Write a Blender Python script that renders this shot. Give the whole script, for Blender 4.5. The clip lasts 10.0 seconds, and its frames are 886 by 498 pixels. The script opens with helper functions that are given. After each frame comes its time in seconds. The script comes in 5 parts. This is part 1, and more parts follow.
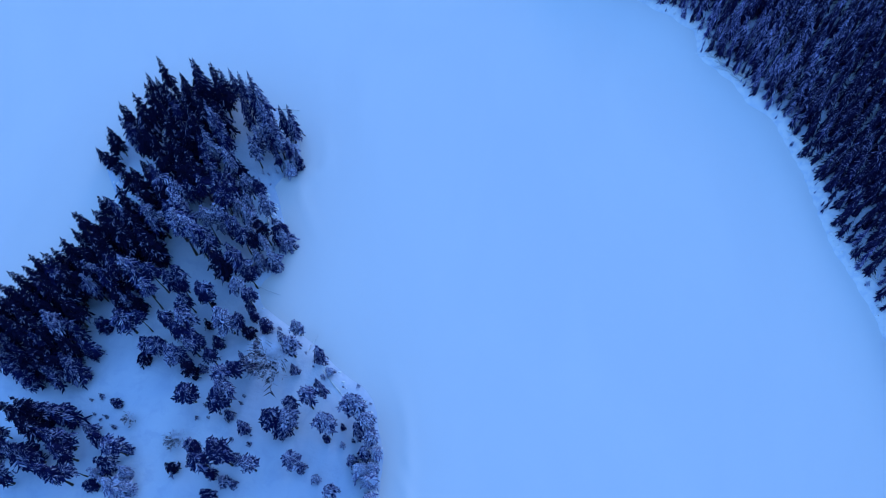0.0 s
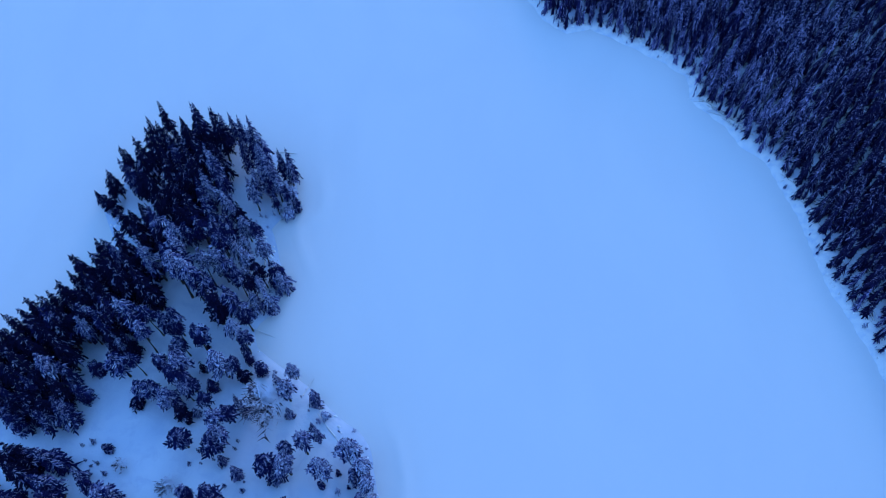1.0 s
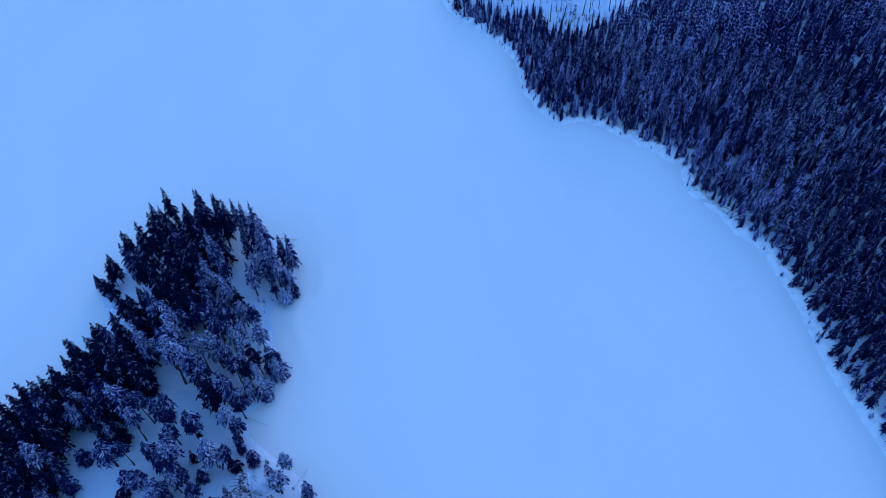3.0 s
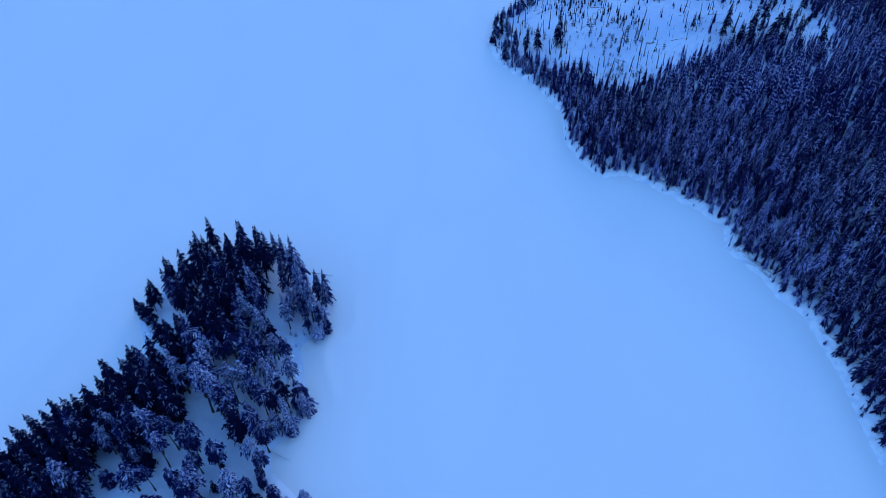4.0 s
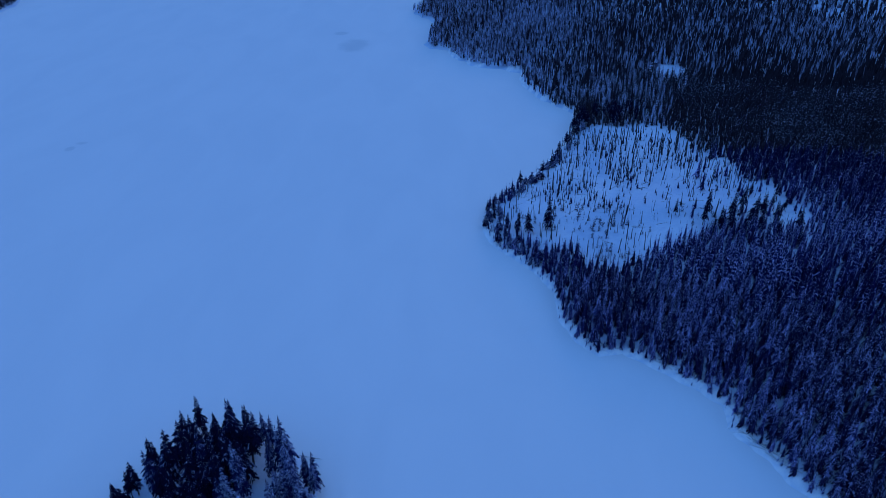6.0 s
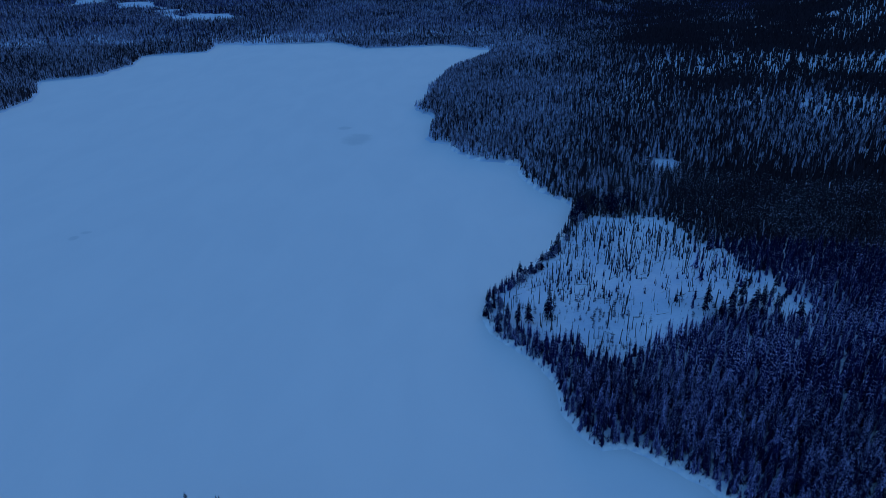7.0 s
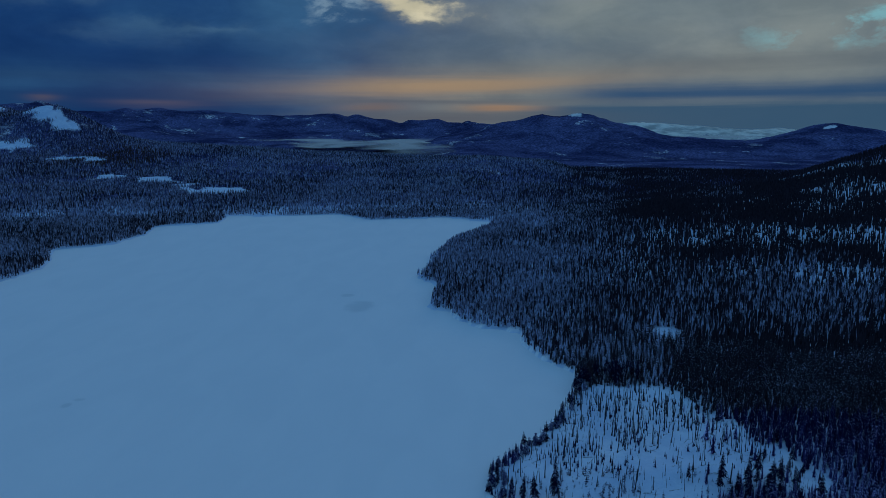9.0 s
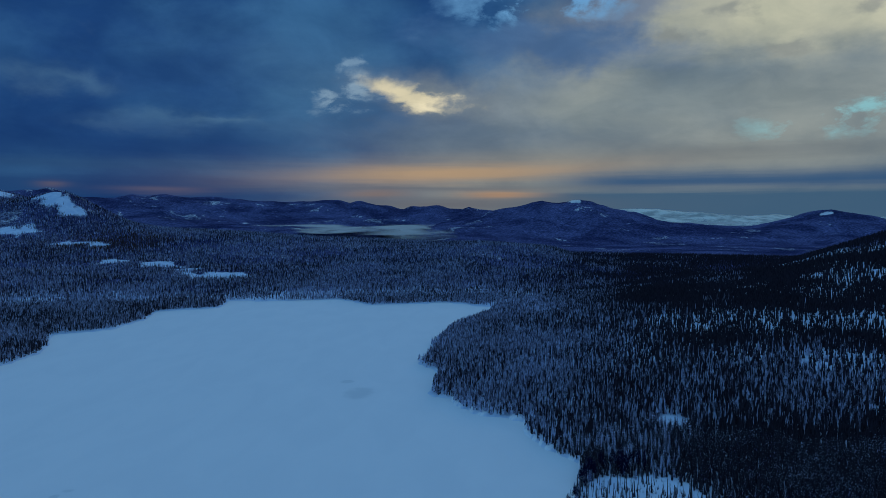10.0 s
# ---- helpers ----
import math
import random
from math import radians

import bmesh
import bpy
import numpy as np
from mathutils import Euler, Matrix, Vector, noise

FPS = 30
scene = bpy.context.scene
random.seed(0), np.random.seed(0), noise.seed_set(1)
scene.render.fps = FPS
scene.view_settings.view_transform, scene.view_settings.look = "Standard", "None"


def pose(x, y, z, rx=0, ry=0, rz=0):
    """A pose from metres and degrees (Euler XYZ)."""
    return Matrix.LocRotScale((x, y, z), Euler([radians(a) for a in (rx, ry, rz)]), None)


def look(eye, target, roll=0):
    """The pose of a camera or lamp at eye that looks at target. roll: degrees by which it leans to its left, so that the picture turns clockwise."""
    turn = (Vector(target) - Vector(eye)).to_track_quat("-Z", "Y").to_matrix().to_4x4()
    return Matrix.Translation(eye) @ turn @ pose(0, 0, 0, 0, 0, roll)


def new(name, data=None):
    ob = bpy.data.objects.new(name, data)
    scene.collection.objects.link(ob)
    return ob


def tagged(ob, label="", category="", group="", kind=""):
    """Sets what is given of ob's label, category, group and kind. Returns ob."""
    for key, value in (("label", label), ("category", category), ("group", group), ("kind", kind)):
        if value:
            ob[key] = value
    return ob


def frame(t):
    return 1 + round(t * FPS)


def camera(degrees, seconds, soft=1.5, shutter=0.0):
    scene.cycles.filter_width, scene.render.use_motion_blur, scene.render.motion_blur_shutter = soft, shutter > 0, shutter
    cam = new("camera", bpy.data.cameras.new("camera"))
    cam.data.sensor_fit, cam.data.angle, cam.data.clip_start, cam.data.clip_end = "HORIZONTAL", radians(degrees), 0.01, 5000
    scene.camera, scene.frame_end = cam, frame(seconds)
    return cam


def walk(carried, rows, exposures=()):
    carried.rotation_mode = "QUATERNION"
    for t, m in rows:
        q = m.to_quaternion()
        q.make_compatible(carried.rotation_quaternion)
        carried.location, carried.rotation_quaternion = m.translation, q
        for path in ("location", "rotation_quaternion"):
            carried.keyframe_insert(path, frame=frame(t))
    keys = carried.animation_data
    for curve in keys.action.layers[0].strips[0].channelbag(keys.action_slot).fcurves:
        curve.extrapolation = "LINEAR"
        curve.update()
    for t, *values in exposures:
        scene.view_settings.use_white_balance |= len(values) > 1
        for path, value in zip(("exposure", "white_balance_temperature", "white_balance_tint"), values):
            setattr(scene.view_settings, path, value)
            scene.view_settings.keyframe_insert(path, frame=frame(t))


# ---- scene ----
# ================= camera: a hover over the ice that tilts up to the horizon =================
HEIGHT = 110.0
cam = camera(65.1, 10.0, soft=0.5)
TURNS = [  # seconds, tilt, heading, lean
    (0.0, -59.974, -2.129, -2.836), (0.5, -58.23, -2.524, -2.533), (1.0, -56.513, -2.915, -2.23),
    (1.5, -54.747, -3.252, -1.991), (2.0, -52.981, -3.605, -1.725), (2.5, -51.21, -3.858, -1.533),
    (2.7, -50.5, -3.95, -1.46), (3.8, -46.5, -0.05, -1.08), (4.0, -45.726, 0.67, -1.013),
    (4.5, -43.945, 0.544, -0.91), (5.0, -41.172, 0.312, -0.766), (5.5, -35.907, 0.016, -0.564),
    (6.0, -31.091, -0.121, -0.455), (6.2, -29.2, -0.14, -0.42), (7.3, -21.78, -0.19, -0.23), (7.5, -20.357, -0.186, -0.219),
    (8.0, -16.924, -0.145, -0.211), (8.5, -13.449, -0.132, -0.126), (9.0, -9.959, -0.09, -0.049),
    (9.5, -6.461, -0.043, -0.016), (10.0, -2.95, 0.0, 0.0)]
EXPOSURES = [(0.0, 1.24, 5600, 24), (4.5, 1.22, 5550, 25), (5.0, 0.91, 5350, 26), (5.5, 0.69, 5250, 27), (6.2, 0.36, 5200, 27),
             (7.3, 0.06, 5720, 9), (8.5, -0.06, 6000, 4), (9.2, -0.07, 6050, 4), (10.0, 0.28, 6280, 5)]
walk(cam, [(t, pose(0, 0, HEIGHT, 90 + p, 0, y) @ pose(0, 0, 0, 0, 0, r)) for t, p, y, r in TURNS], EXPOSURES)


# ================= node helpers =================
class Nodes:
    """Short hand for node trees."""

    def __init__(self, tree):
        self.tree = tree

    def add(self, kind, **sets):
        n = self.tree.nodes.new(kind)
        for k, v in sets.items():
            if k == "operation":
                n.operation = v
            elif k == "blend":
                n.blend_type = v
            elif k == "interp":
                n.interpolation_type = v
        return n

    def link(self, value, socket):
        if isinstance(value, bpy.types.NodeSocket):
            self.tree.links.new(value, socket)
        else:
            socket.default_value = value

    def math(self, op, a, b=0.0, clamp=False):
        n = self.add("ShaderNodeMath", operation=op)
        n.use_clamp = clamp
        self.link(a, n.inputs[0]), self.link(b, n.inputs[1])
        return n.outputs[0]

    def vec(self, op, a, b):
        n = self.add("ShaderNodeVectorMath", operation=op)
        self.link(a, n.inputs[0]), self.link(b, n.inputs[1])
        return n.outputs[0]

    def step(self, v, lo, hi, a=0.0, b=1.0):
        n = self.add("ShaderNodeMapRange", interp="SMOOTHSTEP")
        for value, s in zip((v, lo, hi, a, b), n.inputs):
            self.link(value, s)
        return n.outputs[0]

    def mix(self, f, a, b, blend="MIX"):
        n = self.add("ShaderNodeMix", blend=blend)
        n.data_type = "RGBA"
        self.link(f, n.inputs[0]), self.link(a, n.inputs[6]), self.link(b, n.inputs[7])
        return n.outputs[2]

    def noise(self, where, scale, detail=3.0, rough=0.55, distort=0.0):
        n = self.add("ShaderNodeTexNoise")
        self.link(where, n.inputs["Vector"])
        n.inputs["Scale"].default_value, n.inputs["Detail"].default_value = scale, detail
        n.inputs["Roughness"].default_value, n.inputs["Distortion"].default_value = rough, distort
        return n.outputs[0]

    def split(self, v):
        n = self.add("ShaderNodeSeparateXYZ")
        self.link(v, n.inputs[0])
        return n.outputs

    def join(self, x, y, z):
        n = self.add("ShaderNodeCombineXYZ")
        self.link(x, n.inputs[0]), self.link(y, n.inputs[1]), self.link(z, n.inputs[2])
        return n.outputs[0]

    def bell(self, v, middle, width):
        d = self.math("DIVIDE", self.math("SUBTRACT", v, middle), width)
        return self.math("POWER", 2.71828, self.math("MULTIPLY", self.math("MULTIPLY", d, d), -1.0))


def rgb(r, g, b):
    return (r, g, b, 1.0)


# ================= sky at dusk: broken cloud, a warm glow ahead, blue overhead =================
world = bpy.data.worlds.new("dusk_sky")
scene.world = world
world.use_nodes = True
W = Nodes(world.node_tree)
back = world.node_tree.nodes["Background"]
way = W.add("ShaderNodeTexCoord").outputs["Generated"]
sx, sy, sz = W.split(way)
az = W.math("MULTIPLY", W.math("ARCTAN2", sx, sy), 57.2958)
el = W.math("MULTIPLY", W.math("ARCSINE", sz), 57.2958)
tall_el = W.math("POWER", W.math("MAXIMUM", el, 0.0), 0.8)
dome = W.join(W.math("MULTIPLY", az, 0.055), W.math("MULTIPLY", tall_el, 0.17), 0.0)
puff = W.noise(W.vec("ADD", dome, (3.7, 1.3, 0.0)), 1.15, 8.0, 0.56, 0.15)
wisp = W.noise(W.vec("MULTIPLY", dome, (1.5, 2.0, 1.0)), 2.4, 7.0, 0.6, 0.25)
curl = W.noise(W.vec("ADD", dome, (9.1, 4.2, 0.0)), 2.6, 7.0, 0.58, 0.1)
roll = W.noise(W.vec("ADD", dome, (1.9, 8.7, 0.0)), 3.4, 6.0, 0.58, 0.2)
bands = W.noise(W.join(W.math("MULTIPLY", az, 0.035), W.math("MULTIPLY", el, 0.55), 3.0), 1.0, 5.0, 0.55, 0.4)
lines = W.noise(W.join(W.math("MULTIPLY", az, 0.06), W.math("MULTIPLY", el, 1.6), 7.0), 1.0, 5.0, 0.6, 0.2)

air = W.add("ShaderNodeTexSky")
air.sky_type, air.sun_disc = "NISHITA", False
air.sun_elevation, air.sun_rotation = radians(6.0), radians(14.0)
air.air_density, air.dust_density, air.ozone_density = 1.0, 2.0, 3.0
clear = W.mix(1.0, air.outputs[0], rgb(0.05, 0.07, 0.12), "MULTIPLY")

# bearings and heights bent by the clouds' own billows
loft = W.step(el, 1.0, 8.0)
ba = W.math("ADD", az, W.math("MULTIPLY", W.math("MULTIPLY", W.math("SUBTRACT", curl, 0.5), 13.0), loft))
be = W.math("ADD", el, W.math("MULTIPLY", W.math("MULTIPLY", W.math("SUBTRACT", roll, 0.5), 4.2), loft))
le = W.math("ADD", el, W.math("MULTIPLY", W.math("SUBTRACT", lines, 0.5), 0.9))


def seen(r, g, b):
    """A colour of the sky from its display values."""
    return rgb(*(0.82 * ((c / 255 + 0.055) / 1.055) ** 2.4 for c in (r, g, b)))


def blot(a0, e0, wide, tall, tilt=0.0, low=False):
    """A soft patch of cloud round a bearing and a height; low: a straight streak near the horizon."""
    da = W.math("SUBTRACT", az if low else ba, a0)
    de = W.math("SUBTRACT", W.math("SUBTRACT", le if low else be, e0), W.math("MULTIPLY", da, tilt))
    da, de = W.math("DIVIDE", da, wide), W.math("DIVIDE", de, tall)
    return W.math("POWER", 2.71828, W.math("MULTIPLY", W.math("ADD", W.math("MULTIPLY", da, da), W.math("MULTIPLY", de, de)), -1.0))


def lay(under, amount, mask, colour, lo=None, hi=None):
    """Lays a cloud over the sky so far; lo and hi harden its edge."""
    if lo is not None:
        mask = W.step(W.math("ADD", mask, W.math("MULTIPLY", W.math("SUBTRACT", wisp, 0.5), 0.5)), lo, hi)
        mask = W.math("MULTIPLY", mask, W.step(mask, 0.0, 0.15))
    return W.mix(W.math("MULTIPLY", mask, amount), under, colour)


ahead = W.math("MULTIPLY", W.step(az, -95.0, -50.0), W.step(az, 95.0, 50.0))
west = W.mix(W.step(puff, 0.35, 0.66), seen(28, 62, 113), seen(54, 96, 140))
east = W.mix(W.step(puff, 0.33, 0.66), seen(104, 119, 131), seen(146, 151, 148))
turn = W.step(W.math("SUBTRACT", ba, W.math("MULTIPLY", W.math("SUBTRACT", W.math("MINIMUM", be, 20.0), 8.0), 1.2)), -7.0, 12.0)
low = W.mix(W.math("MULTIPLY", turn, W.step(az, 110.0, 60.0)), west, east)
low = lay(low, 0.75, blot(-10.0, 10.0, 9.0, 4.0), seen(70, 110, 147))
low = lay(low, 0.7, blot(-24.0, 10.0, 10.0, 3.4), seen(27, 60, 113))
cream = W.math("MULTIPLY", W.step(W.math("SUBTRACT", be, W.math("MULTIPLY", ba, -0.05)), 11.8, 15.0), W.math("MULTIPLY", W.step(ba, 11.0, 18.0), W.step(az, 70.0, 45.0)))
low = lay(low, 0.92, cream, W.mix(W.step(puff, 0.3, 0.65), seen(160, 161, 150), seen(196, 192, 168)))
low = lay(low, 0.75, blot(21.0, 8.6, 12.0, 1.8), seen(122, 132, 136))
low = lay(low, 0.85, blot(9.0, 13.3, 9.5, 1.7, -0.05), seen(70, 101, 143), 0.02, 0.9)
low = lay(low, 0.8, blot(14.0, 15.6, 4.5, 1.5), seen(108, 121, 144), 0.05, 0.85)
for a0, e0, w, h in ((22.8, 14.9, 1.5, 0.8), (26.6, 12.1, 1.9, 0.5), (31.5, 14.6, 1.6, 0.7), (18.2, 13.4, 1.4, 0.6)):
    low = lay(low, 0.75, blot(a0, e0, w, h), seen(136, 139, 136), 0.05, 0.95)
low = lay(low, 0.9, W.math("MULTIPLY", blot(7.6, 16.6, 5.2, 1.7), W.step(wisp, 0.38, 0.56)), seen(112, 164, 210), 0.02, 0.75)
low = lay(low, 0.6, blot(3.0, 6.2, 13.0, 1.5), seen(97, 113, 131))
low = lay(low, 0.6, W.math("MULTIPLY", blot(-7.4, 9.6, 2.8, 1.2), W.step(wisp, 0.36, 0.58)), seen(152, 176, 196), 0.0, 0.8)
low = lay(low, 0.55, blot(-7.4, 11.7, 1.3, 0.4), seen(136, 162, 186), 0.0, 0.9)
low = lay(low, 0.6, blot(-0.6, 9.3, 5.0, 1.3, -0.12), seen(150, 152, 146))
low = lay(low, 0.95, W.math("MULTIPLY", blot(-1.7, 9.2, 3.4, 0.85, -0.14), W.step(wisp, 0.30, 0.52)), seen(216, 202, 170), 0.0, 0.95)
low = lay(low, 0.8, blot(0.0, 8.9, 1.9, 0.5), seen(238, 222, 188), 0.05, 1.1)
low = lay(low, 0.9, W.math("MULTIPLY", blot(30.0, 6.7, 5.4, 0.75, 0.09), W.step(wisp, 0.34, 0.60)), seen(146, 196, 202), 0.0, 0.75)
low = lay(low, 0.6, blot(25.0, 4.7, 13.0, 0.7, 0.0, True), seen(104, 114, 122))
for a0, e0, w, h in ((-25.0, 6.3, 3.4, 0.22), (-17.8, 7.0, 1.8, 0.2), (-28.5, 9.6, 3.4, 0.5), (-21.0, 6.9, 6.0, 0.4)):
    low = lay(low, 0.4, blot(a0, e0, w, 1.5 * h), seen(86, 120, 150))
low = lay(low, 0.75, W.math("MULTIPLY", W.bell(le, 5.2, 1.8), W.step(az, -8.0, -18.0)), seen(25, 56, 108))
low = lay(low, 0.4, W.math("MULTIPLY", W.bell(le, 3.7, 0.45), W.step(az, -8.0, -22.0)), seen(48, 80, 118))
low = lay(low, 0.7, W.math("MULTIPLY", W.step(le, 3.1, 2.4), W.step(az, -8.0, -18.0)), seen(26, 58, 108))
low = lay(low, 0.55, blot(4.0, 3.8, 18.0, 1.3, 0.03, True), seen(146, 138, 128))
low = lay(low, 0.95, W.math("MULTIPLY", blot(0.5, 3.25, 11.5, 0.75, 0.03, True), W.step(bands, 0.24, 0.56)), seen(184, 153, 122))
low = lay(low, 0.9, W.math("MULTIPLY", W.bell(le, 2.5, 0.75), W.step(az, 5.0, 16.0)), seen(52, 87, 126))
low = lay(low, 0.95, W.math("MULTIPLY", W.step(le, 2.0, 1.4), W.step(az, 5.0, 11.0)), seen(66, 97, 125))
low = lay(low, 0.6, blot(-1.0, 2.05, 13.0, 0.28, 0.0, True), seen(104, 106, 114))
for a0, e0, w, h, tone in ((4.6, 1.5, 3.2, 0.36, (196, 150, 110)), (-5.5, 1.55, 3.0, 0.36, (140, 120, 114)), (-22.0, 1.75, 3.4, 0.3, (92, 88, 112)), (-29.3, 2.1, 1.0, 0.3, (92, 88, 110))):
    low = lay(low, 0.85, blot(a0, e0, w, h, 0.0, True), seen(*tone))
# fine curls of light and shade through all of it
fine_curl = W.noise(W.vec("MULTIPLY", dome, (1.0, 1.5, 1.0)), 3.2, 7.0, 0.58, 0.4)
low = W.mix(1.0, low, W.mix(W.math("MULTIPLY", loft, 1.0), rgb(1, 1, 1), W.mix(W.step(fine_curl, 0.28, 0.72), rgb(0.86, 0.88, 0.90), rgb(1.12, 1.10, 1.08))), "MULTIPLY")
low = lay(low, 0.9, blot(0.0, 0.7, 11.0, 0.75, 0.0, True), seen(106, 106, 114))
low = W.mix(1.0, low, W.mix(W.step(el, 1.0, 8.0), rgb(0.86, 0.86, 0.88), rgb(1.02, 1.02, 1.02)), "MULTIPLY")
vault = W.mix(W.step(puff, 0.3, 0.7), rgb(0.10, 0.27, 0.52), rgb(0.17, 0.36, 0.60))
vault = W.mix(0.25, vault, clear)
over = W.step(el, 16.0, 42.0)
around = W.mix(ahead, rgb(0.06, 0.16, 0.33), low)
sky = W.mix(over, around, vault)
W.link(sky, back.inputs[0])
back.inputs[1].default_value = 1.0

lamp = bpy.data.lights.new("sun", "SUN")
lamp.energy, lamp.angle, lamp.color = 0.3, radians(20), (0.88, 0.94, 1.0)
sun = new("sun", lamp)
sun.matrix_world = look((40, 160, 60), (0, 0, 30))


# ================= materials =================
def material(name, rough=0.8, spec=0.3):
    m = bpy.data.materials.new(name)
    m.use_nodes = True
    b = m.node_tree.nodes["Principled BSDF"]
    b.inputs["Roughness"].default_value = rough
    b.inputs["Specular IOR Level"].default_value = spec
    return m, Nodes(m.node_tree), b


def bump(n, b, height, strength, distance):
    k = n.add("ShaderNodeBump")
    k.inputs["Strength"].default_value, k.inputs["Distance"].default_value = strength, distance
    n.link(height, k.inputs["Height"])
    n.link(k.outputs[0], b.inputs["Normal"])


def place(n):
    return n.add("ShaderNodeNewGeometry").outputs["Position"]


SNOW = rgb(0.90, 0.91, 0.93)

# ice under a smooth cover of snow, with drifts and a few patches of slush
lake_mat, n, b = material("lake_snow", 0.9, 0.0)
p = place(n)
drift = n.noise(n.vec("MULTIPLY", p, (0.05, 0.02, 0.05)), 1.0, 4.0, 0.5, 0.6)
fine = n.noise(p, 0.9, 5.0, 0.6)
tone = n.mix(n.step(drift, 0.3, 0.7), rgb(0.755, 0.77, 0.80), rgb(0.785, 0.795, 0.82))
px, py, pz = n.split(p)
wet = None
for cx, cy, rx, ry in ((-62.5, 449, 5.5, 5.0), (-51.5, 420, 10.0, 17.0), (-148.5, 270, 3.0, 2.2), (-151, 264, 2.2, 3.0)):
    dx = n.math("DIVIDE", n.math("SUBTRACT", px, cx), rx)
    dy = n.math("DIVIDE", n.math("SUBTRACT", py, cy), ry)
    r2 = n.math("ADD", n.math("MULTIPLY", dx, dx), n.math("MULTIPLY", dy, dy))
    s = n.step(n.math("ADD", r2, n.math("MULTIPLY", n.math("SUBTRACT", n.noise(p, 0.12, 3.0), 0.5), 1.4)), 1.1, 0.1)
    wet = s if wet is None else n.math("MAXIMUM", wet, s)
n.link(n.mix(n.math("MULTIPLY", wet, 0.25), tone, rgb(0.34, 0.40, 0.44)), b.inputs["Base Color"])
bump(n, b, n.math("ADD", n.math("MULTIPLY", drift, 1.0), n.math("MULTIPLY", fine, 0.08)), 0.15, 0.5)

# snow on land; "woods" says how much far woodland covers it
ground_mat, n, b = material("land_snow", 0.95, 0.0)
p = place(n)
a = n.add("ShaderNodeAttribute")
a.attribute_name = "woods"
woods = a.outputs["Fac"]
lump = n.noise(p, 0.35, 5.0, 0.6)
# blue shade among the trees is put into the land snow's base colour
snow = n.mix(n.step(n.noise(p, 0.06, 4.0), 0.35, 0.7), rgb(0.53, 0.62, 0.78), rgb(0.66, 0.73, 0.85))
# bluish shade of small hollows, painted as blotches
hollow_shade = n.math("MULTIPLY", n.step(n.noise(p, 0.42, 5.0, 0.6, 0.5), 0.48, 0.68), 0.38)
snow = n.mix(hollow_shade, snow, rgb(0.45, 0.53, 0.71))
grain = n.noise(n.vec("MULTIPLY", p, (1.0, 1.0, 0.35)), 0.11, 5.0, 0.75)
stands = n.noise(p, 0.006, 6.0, 0.65, 0.8)
# woodland colours carry the blue haze of distance
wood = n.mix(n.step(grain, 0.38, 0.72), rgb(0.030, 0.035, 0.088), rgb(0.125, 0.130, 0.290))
stands = n.math("ADD", stands, n.math("MULTIPLY", n.step(n.split(p)[2], 140.0, 230.0), 0.05))
east, north, _ = n.split(p)
stands = n.math("ADD", stands, n.math("MULTIPLY", n.math("MULTIPLY", n.bell(east, 620.0, 70.0), n.bell(north, 3010.0, 90.0)), 0.16))
open_snow = n.math("MULTIPLY", n.step(stands, 0.61, 0.65), n.step(grain, 0.42, 0.56))
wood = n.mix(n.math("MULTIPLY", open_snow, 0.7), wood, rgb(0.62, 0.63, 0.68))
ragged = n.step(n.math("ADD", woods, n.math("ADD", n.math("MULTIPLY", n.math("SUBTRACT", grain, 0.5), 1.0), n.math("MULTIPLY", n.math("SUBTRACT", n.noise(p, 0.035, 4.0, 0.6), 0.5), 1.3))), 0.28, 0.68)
# light and shade of spurs and gullies, painted over the far woods
relief_shade = n.noise(n.vec("MULTIPLY", p, (1.0, 1.0, 2.5)), 0.0042, 6.0, 0.62, 0.6)
wood = n.mix(1.0, wood, n.mix(n.step(relief_shade, 0.34, 0.66), rgb(0.50, 0.52, 0.62), rgb(1.75, 1.7, 1.55)), "MULTIPLY")
# far off, the low sky's warm light is put into the snow's colour
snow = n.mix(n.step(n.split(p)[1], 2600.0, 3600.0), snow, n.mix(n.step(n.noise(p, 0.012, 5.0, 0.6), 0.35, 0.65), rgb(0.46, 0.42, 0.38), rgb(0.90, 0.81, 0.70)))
rim = n.add("ShaderNodeAttribute")
rim.attribute_name = "rim"
# whiter, uneven strip of snow along the shore
rim_white = n.math("MULTIPLY", n.step(rim.outputs["Fac"], 0.1, 0.6), n.step(n.noise(p, 0.7, 4.0, 0.6), 0.3, 0.6, 0.45, 1.0))
snow = n.mix(rim_white, snow, SNOW)
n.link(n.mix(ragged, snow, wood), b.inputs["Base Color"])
bump(n, b, lump, 0.5, 0.5)


def needles(name, lo, hi, leaf=(0.012, 0.011, 0.056), leaf2=(0.032, 0.029, 0.140), speckle=0.35, white=(0.61, 0.66, 0.87)):
    """Conifer needles with snow on what faces up; lo and hi: how steep a spray still holds snow."""
    m, n, b = material(name, 0.95, 0.0)
    geo = n.add("ShaderNodeNewGeometry")
    nz = n.split(geo.outputs["Normal"])[2]
    rnd = geo.outputs["Random Per Island"]
    p = geo.outputs["Position"]
    clot = n.noise(p, 3.2, 3.0, 0.65)
    zone = n.noise(p, 0.045, 2.0)
    s = n.math("ADD", n.math("ADD", n.math("MULTIPLY", nz, 0.75), n.math("MULTIPLY", clot, 1.3)),
               n.math("ADD", n.math("MULTIPLY", rnd, speckle), n.math("MULTIPLY", zone, 0.7)))
    s = n.step(s, lo, hi)
    green = n.mix(rnd, rgb(*leaf), rgb(*leaf2))
    n.link(n.mix(s, green, rgb(*white)), b.inputs["Base Color"])
    return m


